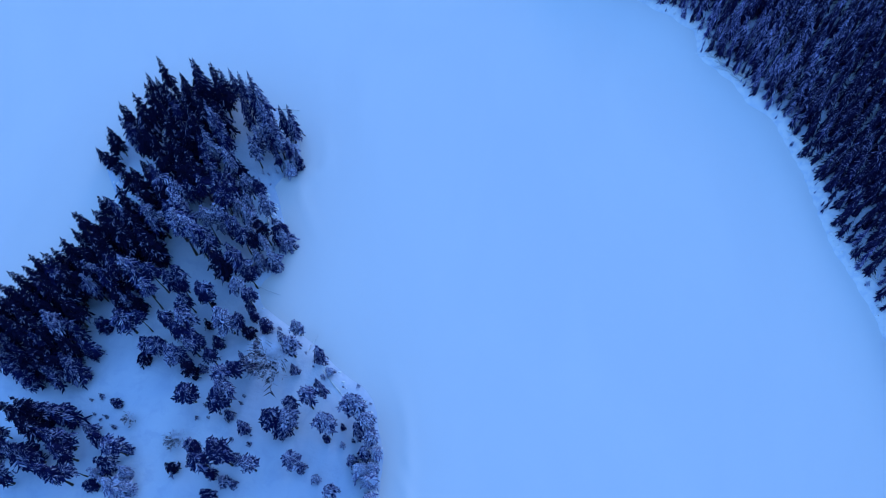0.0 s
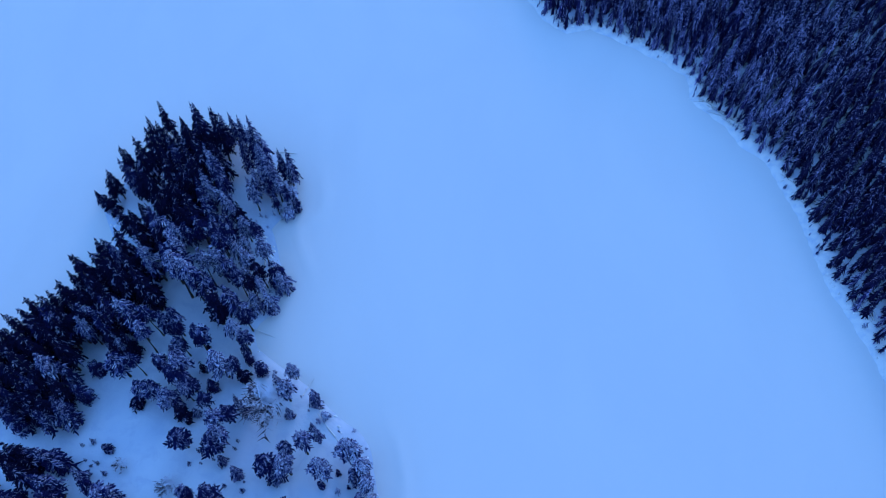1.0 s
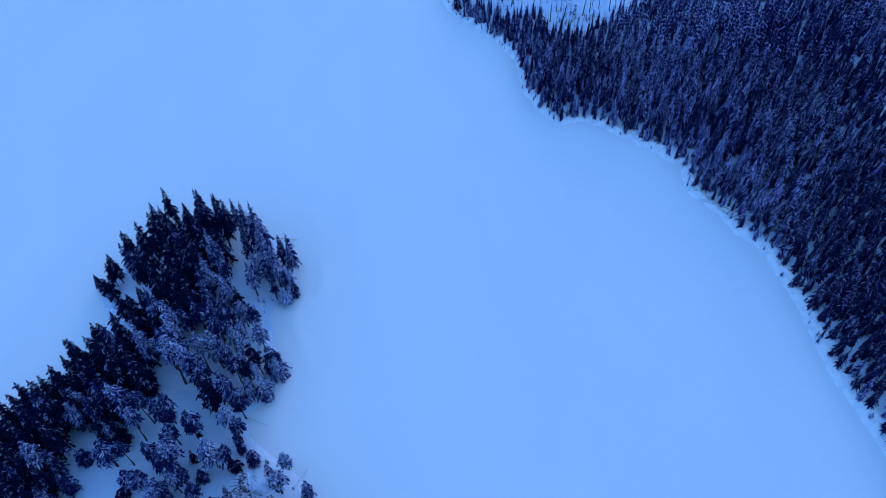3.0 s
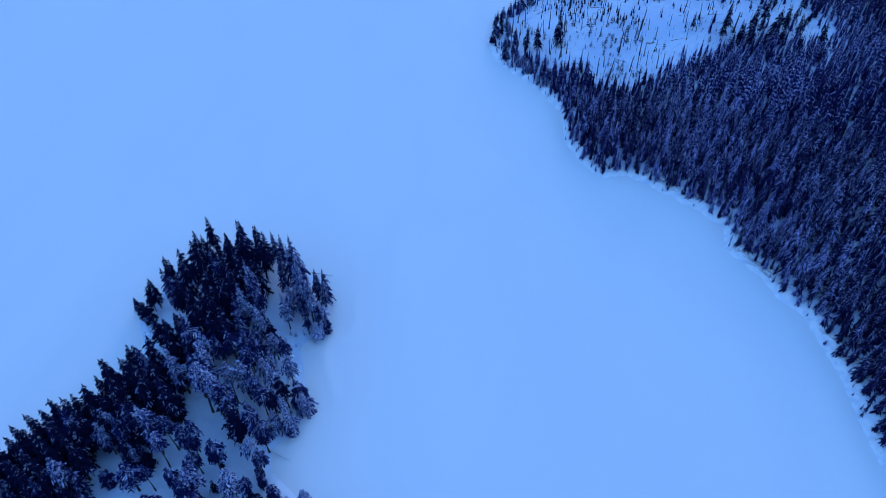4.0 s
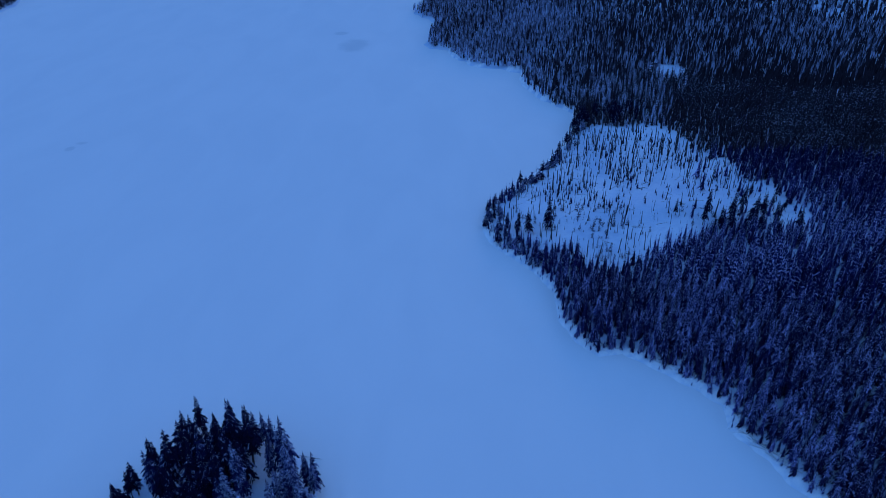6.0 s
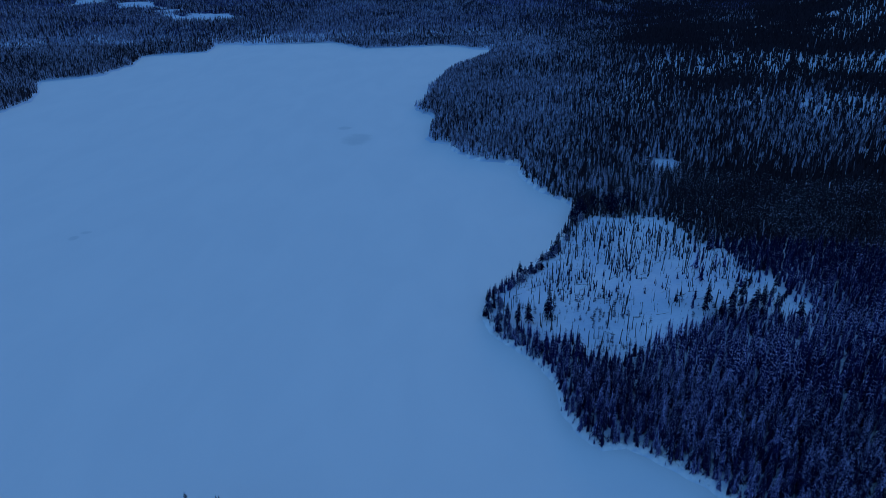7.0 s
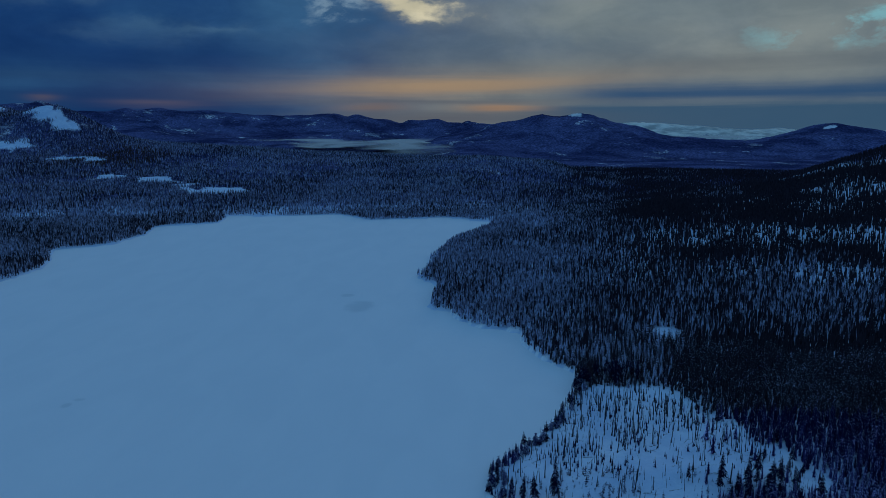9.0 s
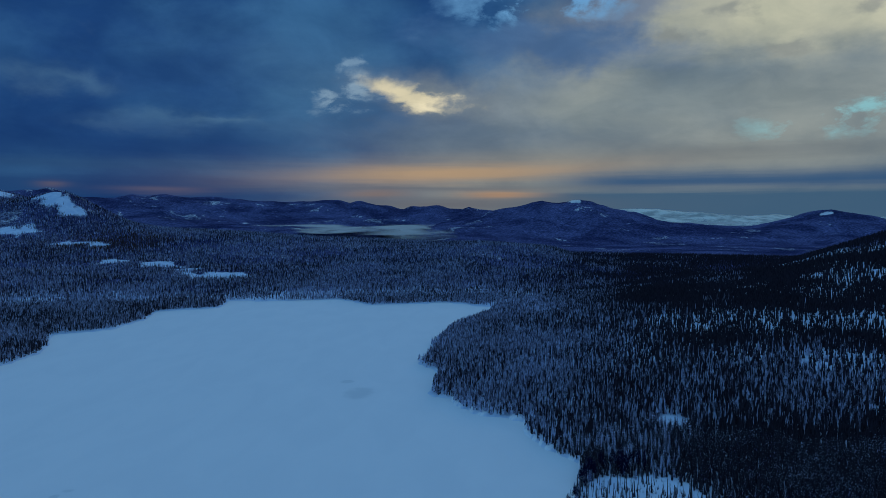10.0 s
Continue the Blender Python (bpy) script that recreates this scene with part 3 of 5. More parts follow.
# ================= conifers =================
def branch_fan(rng, root, ang, length, drop, wide, level, snow):
    """One bough, an arched and drooping spine with side sprigs, and the snow lying along it.
    level 2: sprigs on both sides; 1: a few broad sprigs; 0: a bare kite. Gives points, triangles and slots (1: snow)."""
    ux, uy = math.cos(ang), math.sin(ang)
    arch = 0.10 * length

    def at(s, side, dz=0.0):
        return (ux * length * s - uy * side, uy * length * s + ux * side, root - drop * length * s * s + arch * math.sin(3.1 * s) + dz)

    h = wide * length
    laden = rng.random() < snow
    if level < 0:
        co, tri, slot = [at(0.1, h), at(0.1, -h), at(1.05, 0)], [(0, 1, 2)], [0]
        if laden:
            q = h * rng.uniform(0.35, 0.6)
            co += [at(rng.uniform(0.35, 0.6), 0, 0.05 * length), at(0.8, -q, 0.05 * length), at(1.04, 0, 0.05 * length), at(0.8, q, 0.05 * length)]
            tri += [(3, 4, 5), (3, 5, 6)]
            slot += [1, 1]
        return co, tri, slot
    if level == 0:
        co, tri, slot = [at(0.02, 0), at(0.55, h, -0.05 * length), at(1, 0), at(0.55, -h, -0.05 * length)], [(0, 2, 1), (0, 3, 2)], [0, 0]
        if laden:
            q = h * rng.uniform(0.45, 0.8)
            co += [at(rng.uniform(0.3, 0.5), 0, 0.03 * length), at(0.75, q, 0.03 * length), at(1.02, 0, 0.04 * length), at(0.75, -q, 0.03 * length)]
            tri += [(4, 6, 5), (4, 7, 6)]
            slot += [1, 1]
        return co, tri, slot
    co, tri = [at(0.02, 0, 0.01 * length), at(0.6, 0.10 * length, -0.05 * length), at(1, 0), at(0.6, -0.10 * length, -0.05 * length)], [(0, 2, 1), (0, 3, 2)]
    slot = [0, 0]
    for f in (0.14, 0.34, 0.54, 0.74) if level == 2 else (0.2, 0.5):
        for q in (1, -1):
            if rng.random() < 0.12:
                continue
            w = 1.7 * h * rng.uniform(0.6, 1.25) * (1.1 - 0.75 * f)
            tip = at(f + rng.uniform(0.16, 0.34), q * w, -rng.uniform(0.06, 0.2) * length)
            for k in range(2 if laden and rng.random() < 0.55 else 1):
                i, up, blunt = len(co), 0.012 + 0.035 * k, (0.075, 0.06)[k] * length
                rise = (up - 0.012) * length
                co += [at(f, 0, up * length), at(f + (0.16, 0.10)[k], 0, up * length), (tip[0] + ux * blunt, tip[1] + uy * blunt, tip[2] + rise), (tip[0] - ux * blunt, tip[1] - uy * blunt, tip[2] + rise)]
                tri += [(i, i + 1, i + 2), (i, i + 2, i + 3)] if q > 0 else [(i, i + 2, i + 1), (i, i + 3, i + 2)]
                slot += [k, k]
    if laden:
        i, q = len(co), length * rng.uniform(0.055, 0.10)
        co += [at(rng.uniform(0.1, 0.45), 0, 0.04 * length), at(0.66, q, 0.02 * length), at(0.98, 0, 0.035 * length), at(0.66, -q, 0.02 * length), at(0.6, 0, 0.07 * length)]
        tri += [(i, i + 4, i + 1), (i + 1, i + 4, i + 2), (i, i + 3, i + 4), (i + 3, i + 2, i + 4)]
        slot += [1] * 4
    return co, tri, slot


def crown_arrays(seed, whorls, per, level, low=0.1, wide=0.17, round_top=False, gap=0.0, drop=0.42, snow=0.4):
    """A crown for a tree 1 high: uneven whorls of boughs, fuller on one side."""
    rng = random.Random(seed)
    co, tri, slot = [], [], []
    lean = rng.uniform(0, 6.283)
    for w in range(whorls):
        f = w / (whorls - 1)
        u = low + (0.975 - low) * f ** 0.92
        if round_top:
            size = wide * (0.35 + 0.65 * math.sin(min(1, 0.25 + f * 0.95) * math.pi) ** 0.8)
        else:
            size = wide * ((1 - f) ** 0.8 * 0.93 + 0.07) * (0.8 if w == 0 else 1)
        spin = rng.uniform(0, 6.28)
        size *= rng.uniform(0.74, 1.16)
        for k in range(per if f < 0.8 else max(3, per - 2)):
            if rng.random() < gap:
                continue
            ang = spin + 6.283 * k / per + rng.uniform(-0.35, 0.35)
            length = size * rng.uniform(0.62, 1.22) * (1 + 0.22 * math.cos(ang - lean))
            c, t, m = branch_fan(rng, u + rng.uniform(-0.025, 0.025), ang, length, drop * rng.uniform(0.5, 1.5) * (1 - 0.6 * f),
                                 rng.uniform(0.22, 0.34) if level == 2 else rng.uniform(0.20, 0.30), level, snow)
            tri += [tuple(i + len(co) for i in q) for q in t]
            co += c
            slot += m
    i = len(co)
    co += [(0.012, 0, 0.93), (-0.006, 0.01, 0.93), (-0.006, -0.01, 0.93), (0, 0, 1.0)]
    tri += [(i, i + 1, i + 3), (i + 1, i + 2, i + 3), (i + 2, i, i + 3)]
    return np.array(co), np.array(tri), np.array(slot + [0, 0, 0])


def stem_arrays(seed, sides=6, rings=5, thick=0.011, top=0.96, crook=0.006, taper=0.85):
    """A tapered, slightly crooked stem for a tree 1 high, with a flared foot."""
    rng = random.Random(seed)
    co, tri = [], []
    for r in range(rings):
        f = r / (rings - 1)
        z = -0.02 + (top + 0.02) * f
        rad = thick * (1 - taper * f) * (1.45 if r == 0 else 1)
        ox, oy = (rng.uniform(-crook, crook), rng.uniform(-crook, crook)) if r else (0, 0)
        co += [(ox + rad * math.cos(6.283 * k / sides), oy + rad * math.sin(6.283 * k / sides), z) for k in range(sides)]
    for r in range(rings - 1):
        for k in range(sides):
            a, b2 = r * sides + k, r * sides + (k + 1) % sides
            tri += [(a, b2, b2 + sides), (a, b2 + sides, a + sides)]
    c = len(co) - sides
    tri += [(c, c + k, c + k + 1) for k in range(1, sides - 1)]
    return np.array(co), np.array(tri)


def stubbed(seed, sides=6, thick=0.02, stubs=7, top=0.97):
    """A dead stem with broken branch stubs and a snapped tip."""
    rng = random.Random(seed)
    co, tri = stem_arrays(seed, sides, 6, thick, top, 0.012, 0.5)
    co, tri = [tuple(c) for c in co], [tuple(t) for t in tri]
    for _ in range(stubs):
        z, ang, ln = rng.uniform(0.25, 0.92), rng.uniform(0, 6.28), rng.uniform(0.03, 0.11)
        ux, uy, i = math.cos(ang), math.sin(ang), len(co)
        w = 0.007
        co += [(-uy * w, ux * w, z), (uy * w, -ux * w, z), (0, 0, z + 1.6 * w), (ux * ln, uy * ln, z - ln * rng.uniform(-0.3, 0.5))]
        tri += [(i, i + 3, i + 2), (i + 1, i + 2, i + 3), (i, i + 1, i + 3)]
    i = len(co)
    co += [(thick * 0.2, 0, top), (-thick * 0.1, thick * 0.15, top), (-thick * 0.1, -thick * 0.15, top), (0.004, 0, 1.0)]
    tri += [(i, i + 1, i + 3), (i + 1, i + 2, i + 3), (i + 2, i, i + 3)]
    return np.array(co), np.array(tri)


SHAPES = {  # seed, whorls, boughs, level, lowest bough, reach, rounded, gaps, droop
    "spruce": [(1, 19, 8, 2, 0.16, 0.150, False, 0.10, 0.5), (2, 17, 8, 2, 0.28, 0.135, False, 0.16, 0.45), (3, 20, 8, 2, 0.12, 0.160, False, 0.12, 0.6),
               (13, 16, 7, 2, 0.34, 0.140, False, 0.14, 0.5), (14, 18, 8, 2, 0.22, 0.145, False, 0.22, 0.55)],
    "pine": [(4, 12, 8, 2, 0.42, 0.135, True, 0.14, 0.25), (5, 10, 8, 2, 0.52, 0.130, True, 0.20, 0.2), (6, 13, 8, 2, 0.36, 0.145, True, 0.16, 0.3), (15, 9, 8, 2, 0.56, 0.140, True, 0.18, 0.3)],
    "young": [(7, 10, 8, 2, 0.06, 0.27, False, 0.10, 0.5), (8, 10, 8, 2, 0.05, 0.30, True, 0.16, 0.4), (16, 9, 8, 2, 0.10, 0.26, True, 0.22, 0.5)],
    "seedling": [(9, 6, 6, 1, 0.05, 0.30, False, 0.15, 0.4), (17, 5, 6, 1, 0.05, 0.26, True, 0.25, 0.4)],
}
LADEN = {"dark": 0.12, "mid": 0.42, "white": 0.82, "frost": 0.97}
STEM_ME = {k: raw_mesh("trunk", *stem_arrays(i + 40, 7, 6, 0.0125 if k != "young" else 0.02), [bark_mat], smooth=True) for i, k in enumerate(SHAPES)}
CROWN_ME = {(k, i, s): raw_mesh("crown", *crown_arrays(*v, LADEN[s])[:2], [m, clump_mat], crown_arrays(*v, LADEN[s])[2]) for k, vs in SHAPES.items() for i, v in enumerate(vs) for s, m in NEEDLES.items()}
KIND_NAME = {"spruce": ("spruce_tree", "spruce"), "pine": ("pine_tree", "pine"), "young": ("young_conifer", "conifer"), "seedling": ("conifer_seedling", "conifer")}
DRESS = {"dark": "dark green {}", "mid": "snow-dusted {}", "white": "snow-laden {}", "frost": "white frosted {}"}
WORD = {"spruce": "narrow spruce", "pine": "tall bare-stemmed pine", "young": "bushy young conifer", "seedling": "low conifer seedling"}
dice = random.Random(11)


REACH = {"spruce": 0.15, "pine": 0.145, "young": 0.285, "seedling": 0.30}


def plant(kind, snow, x, y, tall, where, group, broad=0.0):
    """A conifer with its trunk and crown, rooted in the ground."""
    z = float(lie(np.array([x]), np.array([y]))[0])
    tree = new(KIND_NAME[kind][0])
    slim = dice.uniform(0.88, 1.18) * (1.12 if kind in ("spruce", "pine") and tall < 10 else 1.0)
    if broad:
        slim = min(1.5, max(0.6, broad / (2 * REACH[kind] * tall)))
        if snow == "dark" and kind == "spruce" and slim < 1.1:
            slim, tall = min(slim * 1.18, 1.3), tall * 0.95
    tree.matrix_world = pose(x, y, z - 0.05, dice.uniform(-2.5, 2.5), dice.uniform(-2.5, 2.5), dice.uniform(0, 360)) @ Matrix.Diagonal((tall * slim, tall * slim, tall, 1))
    tagged(tree, DRESS[snow].format(WORD[kind]) + " " + where, KIND_NAME[kind][1], group)
    thing_part("trunk", STEM_ME[kind], tree)
    thing_part("crown", CROWN_ME[kind, dice.randrange(len(SHAPES[kind])), snow], tree)
    return tree


# ---- the groves on the point: x, y, height
NORTH_DARK = [(-42, 100, 16), (-41, 100, 15), (-39, 100, 15), (-45, 98, 14), (-48, 102, 9), (-51, 102, 10), (-50, 94, 16), (-52, 91, 14), (-52, 92,
    12), (-55, 90, 13), (-58, 90, 9), (-59, 89, 8), (-60, 87, 6), (-42, 93, 15), (-40, 91, 15), (-45, 92, 14), (-47, 90, 13), (-51, 87, 13), (-43, 85,
    14), (-39, 82, 14), (-41, 80, 14), (-46, 83, 13), (-50, 80, 12), (-54, 82, 7), (-48, 78, 12), (-40, 87, 13), (-42, 88, 15), (-40, 76, 14)]
NORTH_SNOWY = [(-31, 95, 15), (-30, 93, 15), (-26, 91, 9), (-25, 91, 9), (-38, 89, 14), (-37, 86, 14), (-36, 82, 13), (-35, 80, 12), (-29, 90, 14),
    (-28, 88, 13), (-27, 86, 11), (-28, 84, 9), (-25, 85, 9), (-24, 84, 8), (-33, 79, 11), (-39, 84, 13), (-35, 76, 12), (-38, 79, 12)]
WEST_DARK = [(-53, 73, 14), (-49, 73, 14), (-56, 69, 14), (-58, 67, 15), (-60, 66, 12), (-60, 63, 14), (-49, 77, 13), (-52, 70, 14), (-53, 66, 14),
    (-56, 64, 14), (-51, 65, 14), (-48, 64, 14), (-61, 58, 15), (-59, 58, 14), (-50, 68, 14), (-47, 63, 12)]
MIDDLE_PINE = [(-46, 75, 14), (-43, 73, 14), (-41, 74, 12), (-39, 74, 13), (-36, 74, 13), (-34, 73, 12), (-47, 69, 13), (-44, 68, 14), (-42, 65, 15),
    (-40, 64, 15), (-38, 67, 13), (-36, 68, 12), (-34, 67, 11), (-35, 70, 12), (-38, 64, 10), (-38, 64, 12), (-32, 65, 10), (-43, 70, 14)]
EAST_SNOWY = [(-33, 76, 9), (-30, 75, 9), (-29, 72, 9), (-32, 69, 10), (-29, 67, 10), (-27, 68, 8), (-26, 66, 8), (-28, 64, 9), (-30, 64, 9), (-32,
    72, 9), (-30, 62, 8), (-32, 77, 9), (-28, 62, 7), (-33, 71, 10), (-31, 66, 9)]
POINT_DARK_SPRUCE = [(-69.8, 54.8, 13, 3.8), (-66.8, 55.5, 13, 3.7), (-62.5, 56.5, 14, 3.7), (-60.0, 56.7, 13, 3.2), (-65.5, 51.6, 13, 3.7), (-62.8,
    53.0, 13, 3.2), (-59.2, 52.5, 12, 3.2), (-65.1, 49.0, 12, 3.4), (-61.4, 48.2, 12, 3.4), (-58.7, 46.4, 11, 3.1), (-62.7, 45.1, 11, 3.4), (-60.2,
    43.9, 10, 3.3), (-64.8, 44.3, 10, 3.2), (-61.9, 43.0, 9, 3.1), (-68.5, 51.1, 12, 3.3), (-60.5, 54.4, 13, 3.2), (-70.4, 53.3, 13, 3.5), (-67.6,
    53.0, 13, 3.3), (-63.6, 50.3, 12, 3.2), (-60.6, 50.1, 12, 3.0)]
POINT_DARK_SPRUCE_MORE = [(-64.1, 47.1, 11, 3.2), (-72.8, 53.5, 13, 3.6), (-72.1, 50.6, 12, 3.3), (-62.3, 34.5, 15, 4.0), (-60.5, 35.9, 14, 4.0),
    (-60.6, 33.4, 12, 3.6), (-36.0, 59.6, 14, 5.0), (-49.1, 54.2, 9, 2.5)]
POINT_MID_SPRUCE = [(-58.8, 49.6, 10, 3.2), (-62.9, 47.8, 11, 3.2), (-58.6, 44.2, 8, 3.3), (-63.1, 56.1, 13, 2.8), (-66.7, 46.5, 9, 2.8), (-57.6,
    35.7, 12, 3.6), (-56.3, 31.1, 12, 4.4), (-55.5, 29.2, 10, 3.4), (-62.3, 29.9, 12, 4.0), (-60.6, 29.5, 8, 2.8), (-64.8, 26.8, 11, 3.7), (-67.3,
    34.0, 7, 2.3), (-55.5, 25.6, 14, 3.7), (-67.9, 31.2, 11, 3.5)]
POINT_WHITE_PINE = [(-59.5, 49.6, 13, 3.3), (-56.1, 59.6, 11, 3.0), (-56.4, 57.1, 10, 2.5), (-49.5, 58.9, 12, 3.1), (-46.5, 54.5, 11, 2.8), (-50.2,
    53.7, 8, 2.3), (-41.8, 44.2, 8, 3.3), (-34.2, 49.4, 10, 4.2), (-40.1, 49.2, 10, 3.9), (-39.3, 45.2, 8, 2.3), (-32.6, 56.0, 9, 3.2), (-34.3, 39.8,
    8, 3.2), (-33.0, 37.4, 9, 3.2), (-23.8, 44.3, 8, 3.4), (-23.2, 48.6, 6, 2.3), (-23.0, 31.9, 8, 4.0), (-20.6, 35.0, 9, 2.9), (-18.7, 36.6, 7, 1.6),
    (-17.9, 31.4, 8, 3.4), (-13.5, 33.9, 9, 4.4)]
POINT_WHITE_PINE_MORE = [(-11.9, 31.2, 8, 3.2), (-23.0, 25.9, 7, 2.9), (-17.3, 21.2, 7, 2.6), (-28.8, 25.7, 7, 3.2), (-48.1, 29.4, 8, 3.4), (-53.4,
    26.6, 8, 1.9), (-11.5, 28.7, 7, 2.5)]
POINT_MID_PINE = [(-53.5, 56.9, 12, 2.9), (-52.4, 58.9, 12, 2.7), (-48.1, 56.8, 11, 2.9), (-45.8, 57.6, 11, 2.9), (-50.1, 50.2, 9, 3.9), (-47.5, 50.2,
    8, 2.4), (-46.4, 46.1, 7, 3.2), (-44.2, 46.0, 8, 3.0), (-43.7, 56.7, 10, 2.6), (-42.4, 57.6, 10, 2.6), (-43.6, 50.2, 9, 2.6), (-41.9, 48.4, 9,
    2.6), (-42.2, 56.4, 9, 2.6), (-41.0, 53.7, 8, 2.6), (-41.5, 51.4, 9, 2.8), (-38.3, 54.6, 10, 3.4), (-32.5, 59.7, 13, 3.5), (-31.2, 58.5, 10, 3.2),
    (-31.1, 53.9, 8, 2.9), (-31.8, 49.6, 8, 2.3)]
POINT_MID_PINE_MORE = [(-40.6, 46.9, 9, 3.1), (-38.5, 46.4, 8, 2.9), (-36.4, 43.6, 7, 2.5), (-32.3, 41.0, 7, 3.4), (-38.9, 37.2, 8, 3.2), (-33.6,
    36.1, 8, 3.2), (-26.1, 32.7, 8, 3.6), (-23.3, 34.7, 7, 2.6), (-37.0, 28.8, 7, 2.4), (-35.6, 26.7, 8, 3.3), (-33.5, 28.0, 9, 3.6), (-32.3, 26.7, 8,
    3.3)]
POINT_DARK_YOUNG = [(-38.1, 50.4, 4, 1.5), (-31.4, 48.3, 5, 2.2), (-39.8, 41.7, 6, 2.9), (-47.5, 45.0, 2.8, 3.1), (-38.2, 55.0, 2.6, 1.2), (-40.4,
    26.6, 4, 2.1)]
POINT_MID_YOUNG = [(-55.5, 51.5, 5, 3.8), (-56.1, 46.6, 7, 3.1), (-28.8, 49.6, 5, 2.8), (-36.3, 47.3, 4, 2.8), (-31.5, 53.5, 5, 1.8), (-30.8, 51.7, 5,
    2.0), (-33.1, 34.2, 4, 1.4), (-24.9, 31.1, 5, 2.4), (-18.4, 29.7, 4, 1.6), (-15.9, 31.5, 3, 1.2), (-34.8, 22.3, 6, 3.0), (-49.8, 27.6, 6, 2.5),
    (-51.9, 24.8, 3, 2.6), (-51.9, 31.4, 7, 2.2), (-50.9, 37.5, 3, 2.2), (-35.1, 25.4, 6, 2.4), (-40.9, 43.8, 6, 2.2)]
POINT_WHITE_YOUNG = [(-31.7, 43.5, 6, 1.9), (-30.3, 42.2, 5, 1.9), (-29.7, 45.7, 4, 1.6), (-38.0, 42.6, 3, 1.8), (-19.5, 43.8, 6, 2.4), (-26.0, 47.8,
    4, 1.6), (-23.6, 41.6, 4, 1.9), (-19.9, 39.0, 4, 1.4), (-30.6, 32.1, 5, 2.1), (-13.4, 30.3, 6, 2.2), (-12.4, 26.8, 6, 2.3), (-14.6, 26.1, 4, 1.8),
    (-31.4, 27.4, 4, 1.9), (-33.4, 24.4, 3, 2.1), (-31.8, 23.8, 3, 1.4), (-22.0, 25.6, 4, 1.8), (-53.2, 33.1, 6, 1.8), (-47.5, 30.0, 6, 2.1), (-54.4,
    56.0, 5, 1.9)]
POINT_FROST_YOUNG = [(-12.8, 24.0, 6, 2.7), (-11.9, 22.6, 6, 2.7), (-12.1, 20.2, 6, 2.5), (-18.2, 40.9, 3, 1.4), (-47.2, 26.5, 5, 1.9), (-51.1, 26.5,
    5, 1.7), (-48.2, 24.3, 7, 3.1), (-46.5, 24.0, 5, 2.1), (-15.9, 28.8, 2.5, 1.1), (-11.1, 26.9, 5, 2.0), (-11.5, 24.9, 5, 2.1), (-19.8, 23.6, 3.6,
    1.3)]
POINT_MID_SEEDLING = [(-55.3, 38.8, 1.5, 0.9), (-53.7, 39.3, 2, 1.4), (-52.2, 35.6, 2, 1.0), (-54.3, 36.3, 1.3, 0.8), (-50.7, 33.9, 2, 1.2), (-37.2,
    36.4, 1.6, 1.0), (-36.5, 35.9, 1.5, 1.0), (-38.4, 34.6, 1.4, 1.0), (-36.6, 34.4, 1.2, 0.8), (-31.4, 37.6, 1.5, 0.9), (-31.8, 36.4, 1.6, 1.0),
    (-32.6, 30.6, 2, 1.1), (-29.9, 29.6, 2, 1.3), (-29.8, 31.1, 1.2, 0.6), (-14.3, 29.3, 2, 1.1), (-53.3, 35.3, 1, 0.8), (-34.8, 34.9, 1.5, 0.8),
    (-39.0, 27.0, 1, 0.7)]
GROVES = [(NORTH_DARK, "spruce", "dark", "at the head of the point"), (NORTH_SNOWY, "spruce", "mid", "at the head of the point"),
          (WEST_DARK, "spruce", "dark", "along the far shore of the point"), (MIDDLE_PINE, "pine", "mid", "in the middle of the point"),
          (EAST_SNOWY, "pine", "mid", "on the bank of the point")]
for rows, kind, snow, where in GROVES:
    for x, y, tall in rows:
        k, s = kind, snow
        if tall <= 6 or (tall <= 8 and kind != "spruce"):
            k = "young"
        roll = dice.random()
        if s == "mid" and roll < (0.7 if rows is EAST_SNOWY else 0.28):
            s = "white"
        elif s == "mid" and roll > 0.85:
            s = "dark"
        elif s == "dark" and roll < 0.12:
            s = "mid"
        plant(k, s, x + dice.uniform(-0.4, 0.4), y + dice.uniform(-0.4, 0.4), tall * dice.uniform(0.9, 1.04), where, "trees on the point", 1.95 * REACH[k] * tall * dice.uniform(0.8, 1.15))
WEST_FILL = [(-65, 59, 12, 4.2), (-62, 60, 12, 4.2), (-58, 60, 12, 4.0), (-55, 62, 12, 4.0), (-52, 61, 12, 3.8), (-56, 58, 11, 4.0), (-53, 57, 11, 4.0),
    (-61, 55, 12, 4.2), (-65, 54, 12, 4.2), (-50, 58, 10, 3.8), (-51, 54, 10, 3.8), (-67, 50, 12, 4.0), (-70.3, 57, 12, 4.0), (-68.4, 59, 12, 4.0),
    (-65.4, 61.5, 12, 4.0), (-63.5, 61.3, 12, 4.0), (-62.1, 61.8, 12, 4.0), (-66.5, 60.0, 12, 4.0)]
WEST_SKIRT = [(-70.0, 49.0, 9, 3.6), (-69.8, 46.0, 9, 3.6), (-66.6, 43.8, 9, 3.6), (-60.0, 42.5, 9, 3.6), (-57.2, 43.0, 9, 3.6), (-64.4, 42.2, 9, 3.6), (-71.5, 47.6, 9, 3.6)]
HEAD_SNOWY = [(-34.9, 100.8, 10, 2.8), (-33.2, 93.0, 10, 2.8), (-38.4, 102.8, 10, 2.8), (-40.7, 103.6, 10, 2.8), (-36.9, 102.8, 10, 2.8), (-33.9, 96.2, 10, 2.8), (-28.2, 87.5, 10, 2.8), (-26.5, 91.7, 10, 2.8), (-25.0, 91.9, 10, 2.8)]
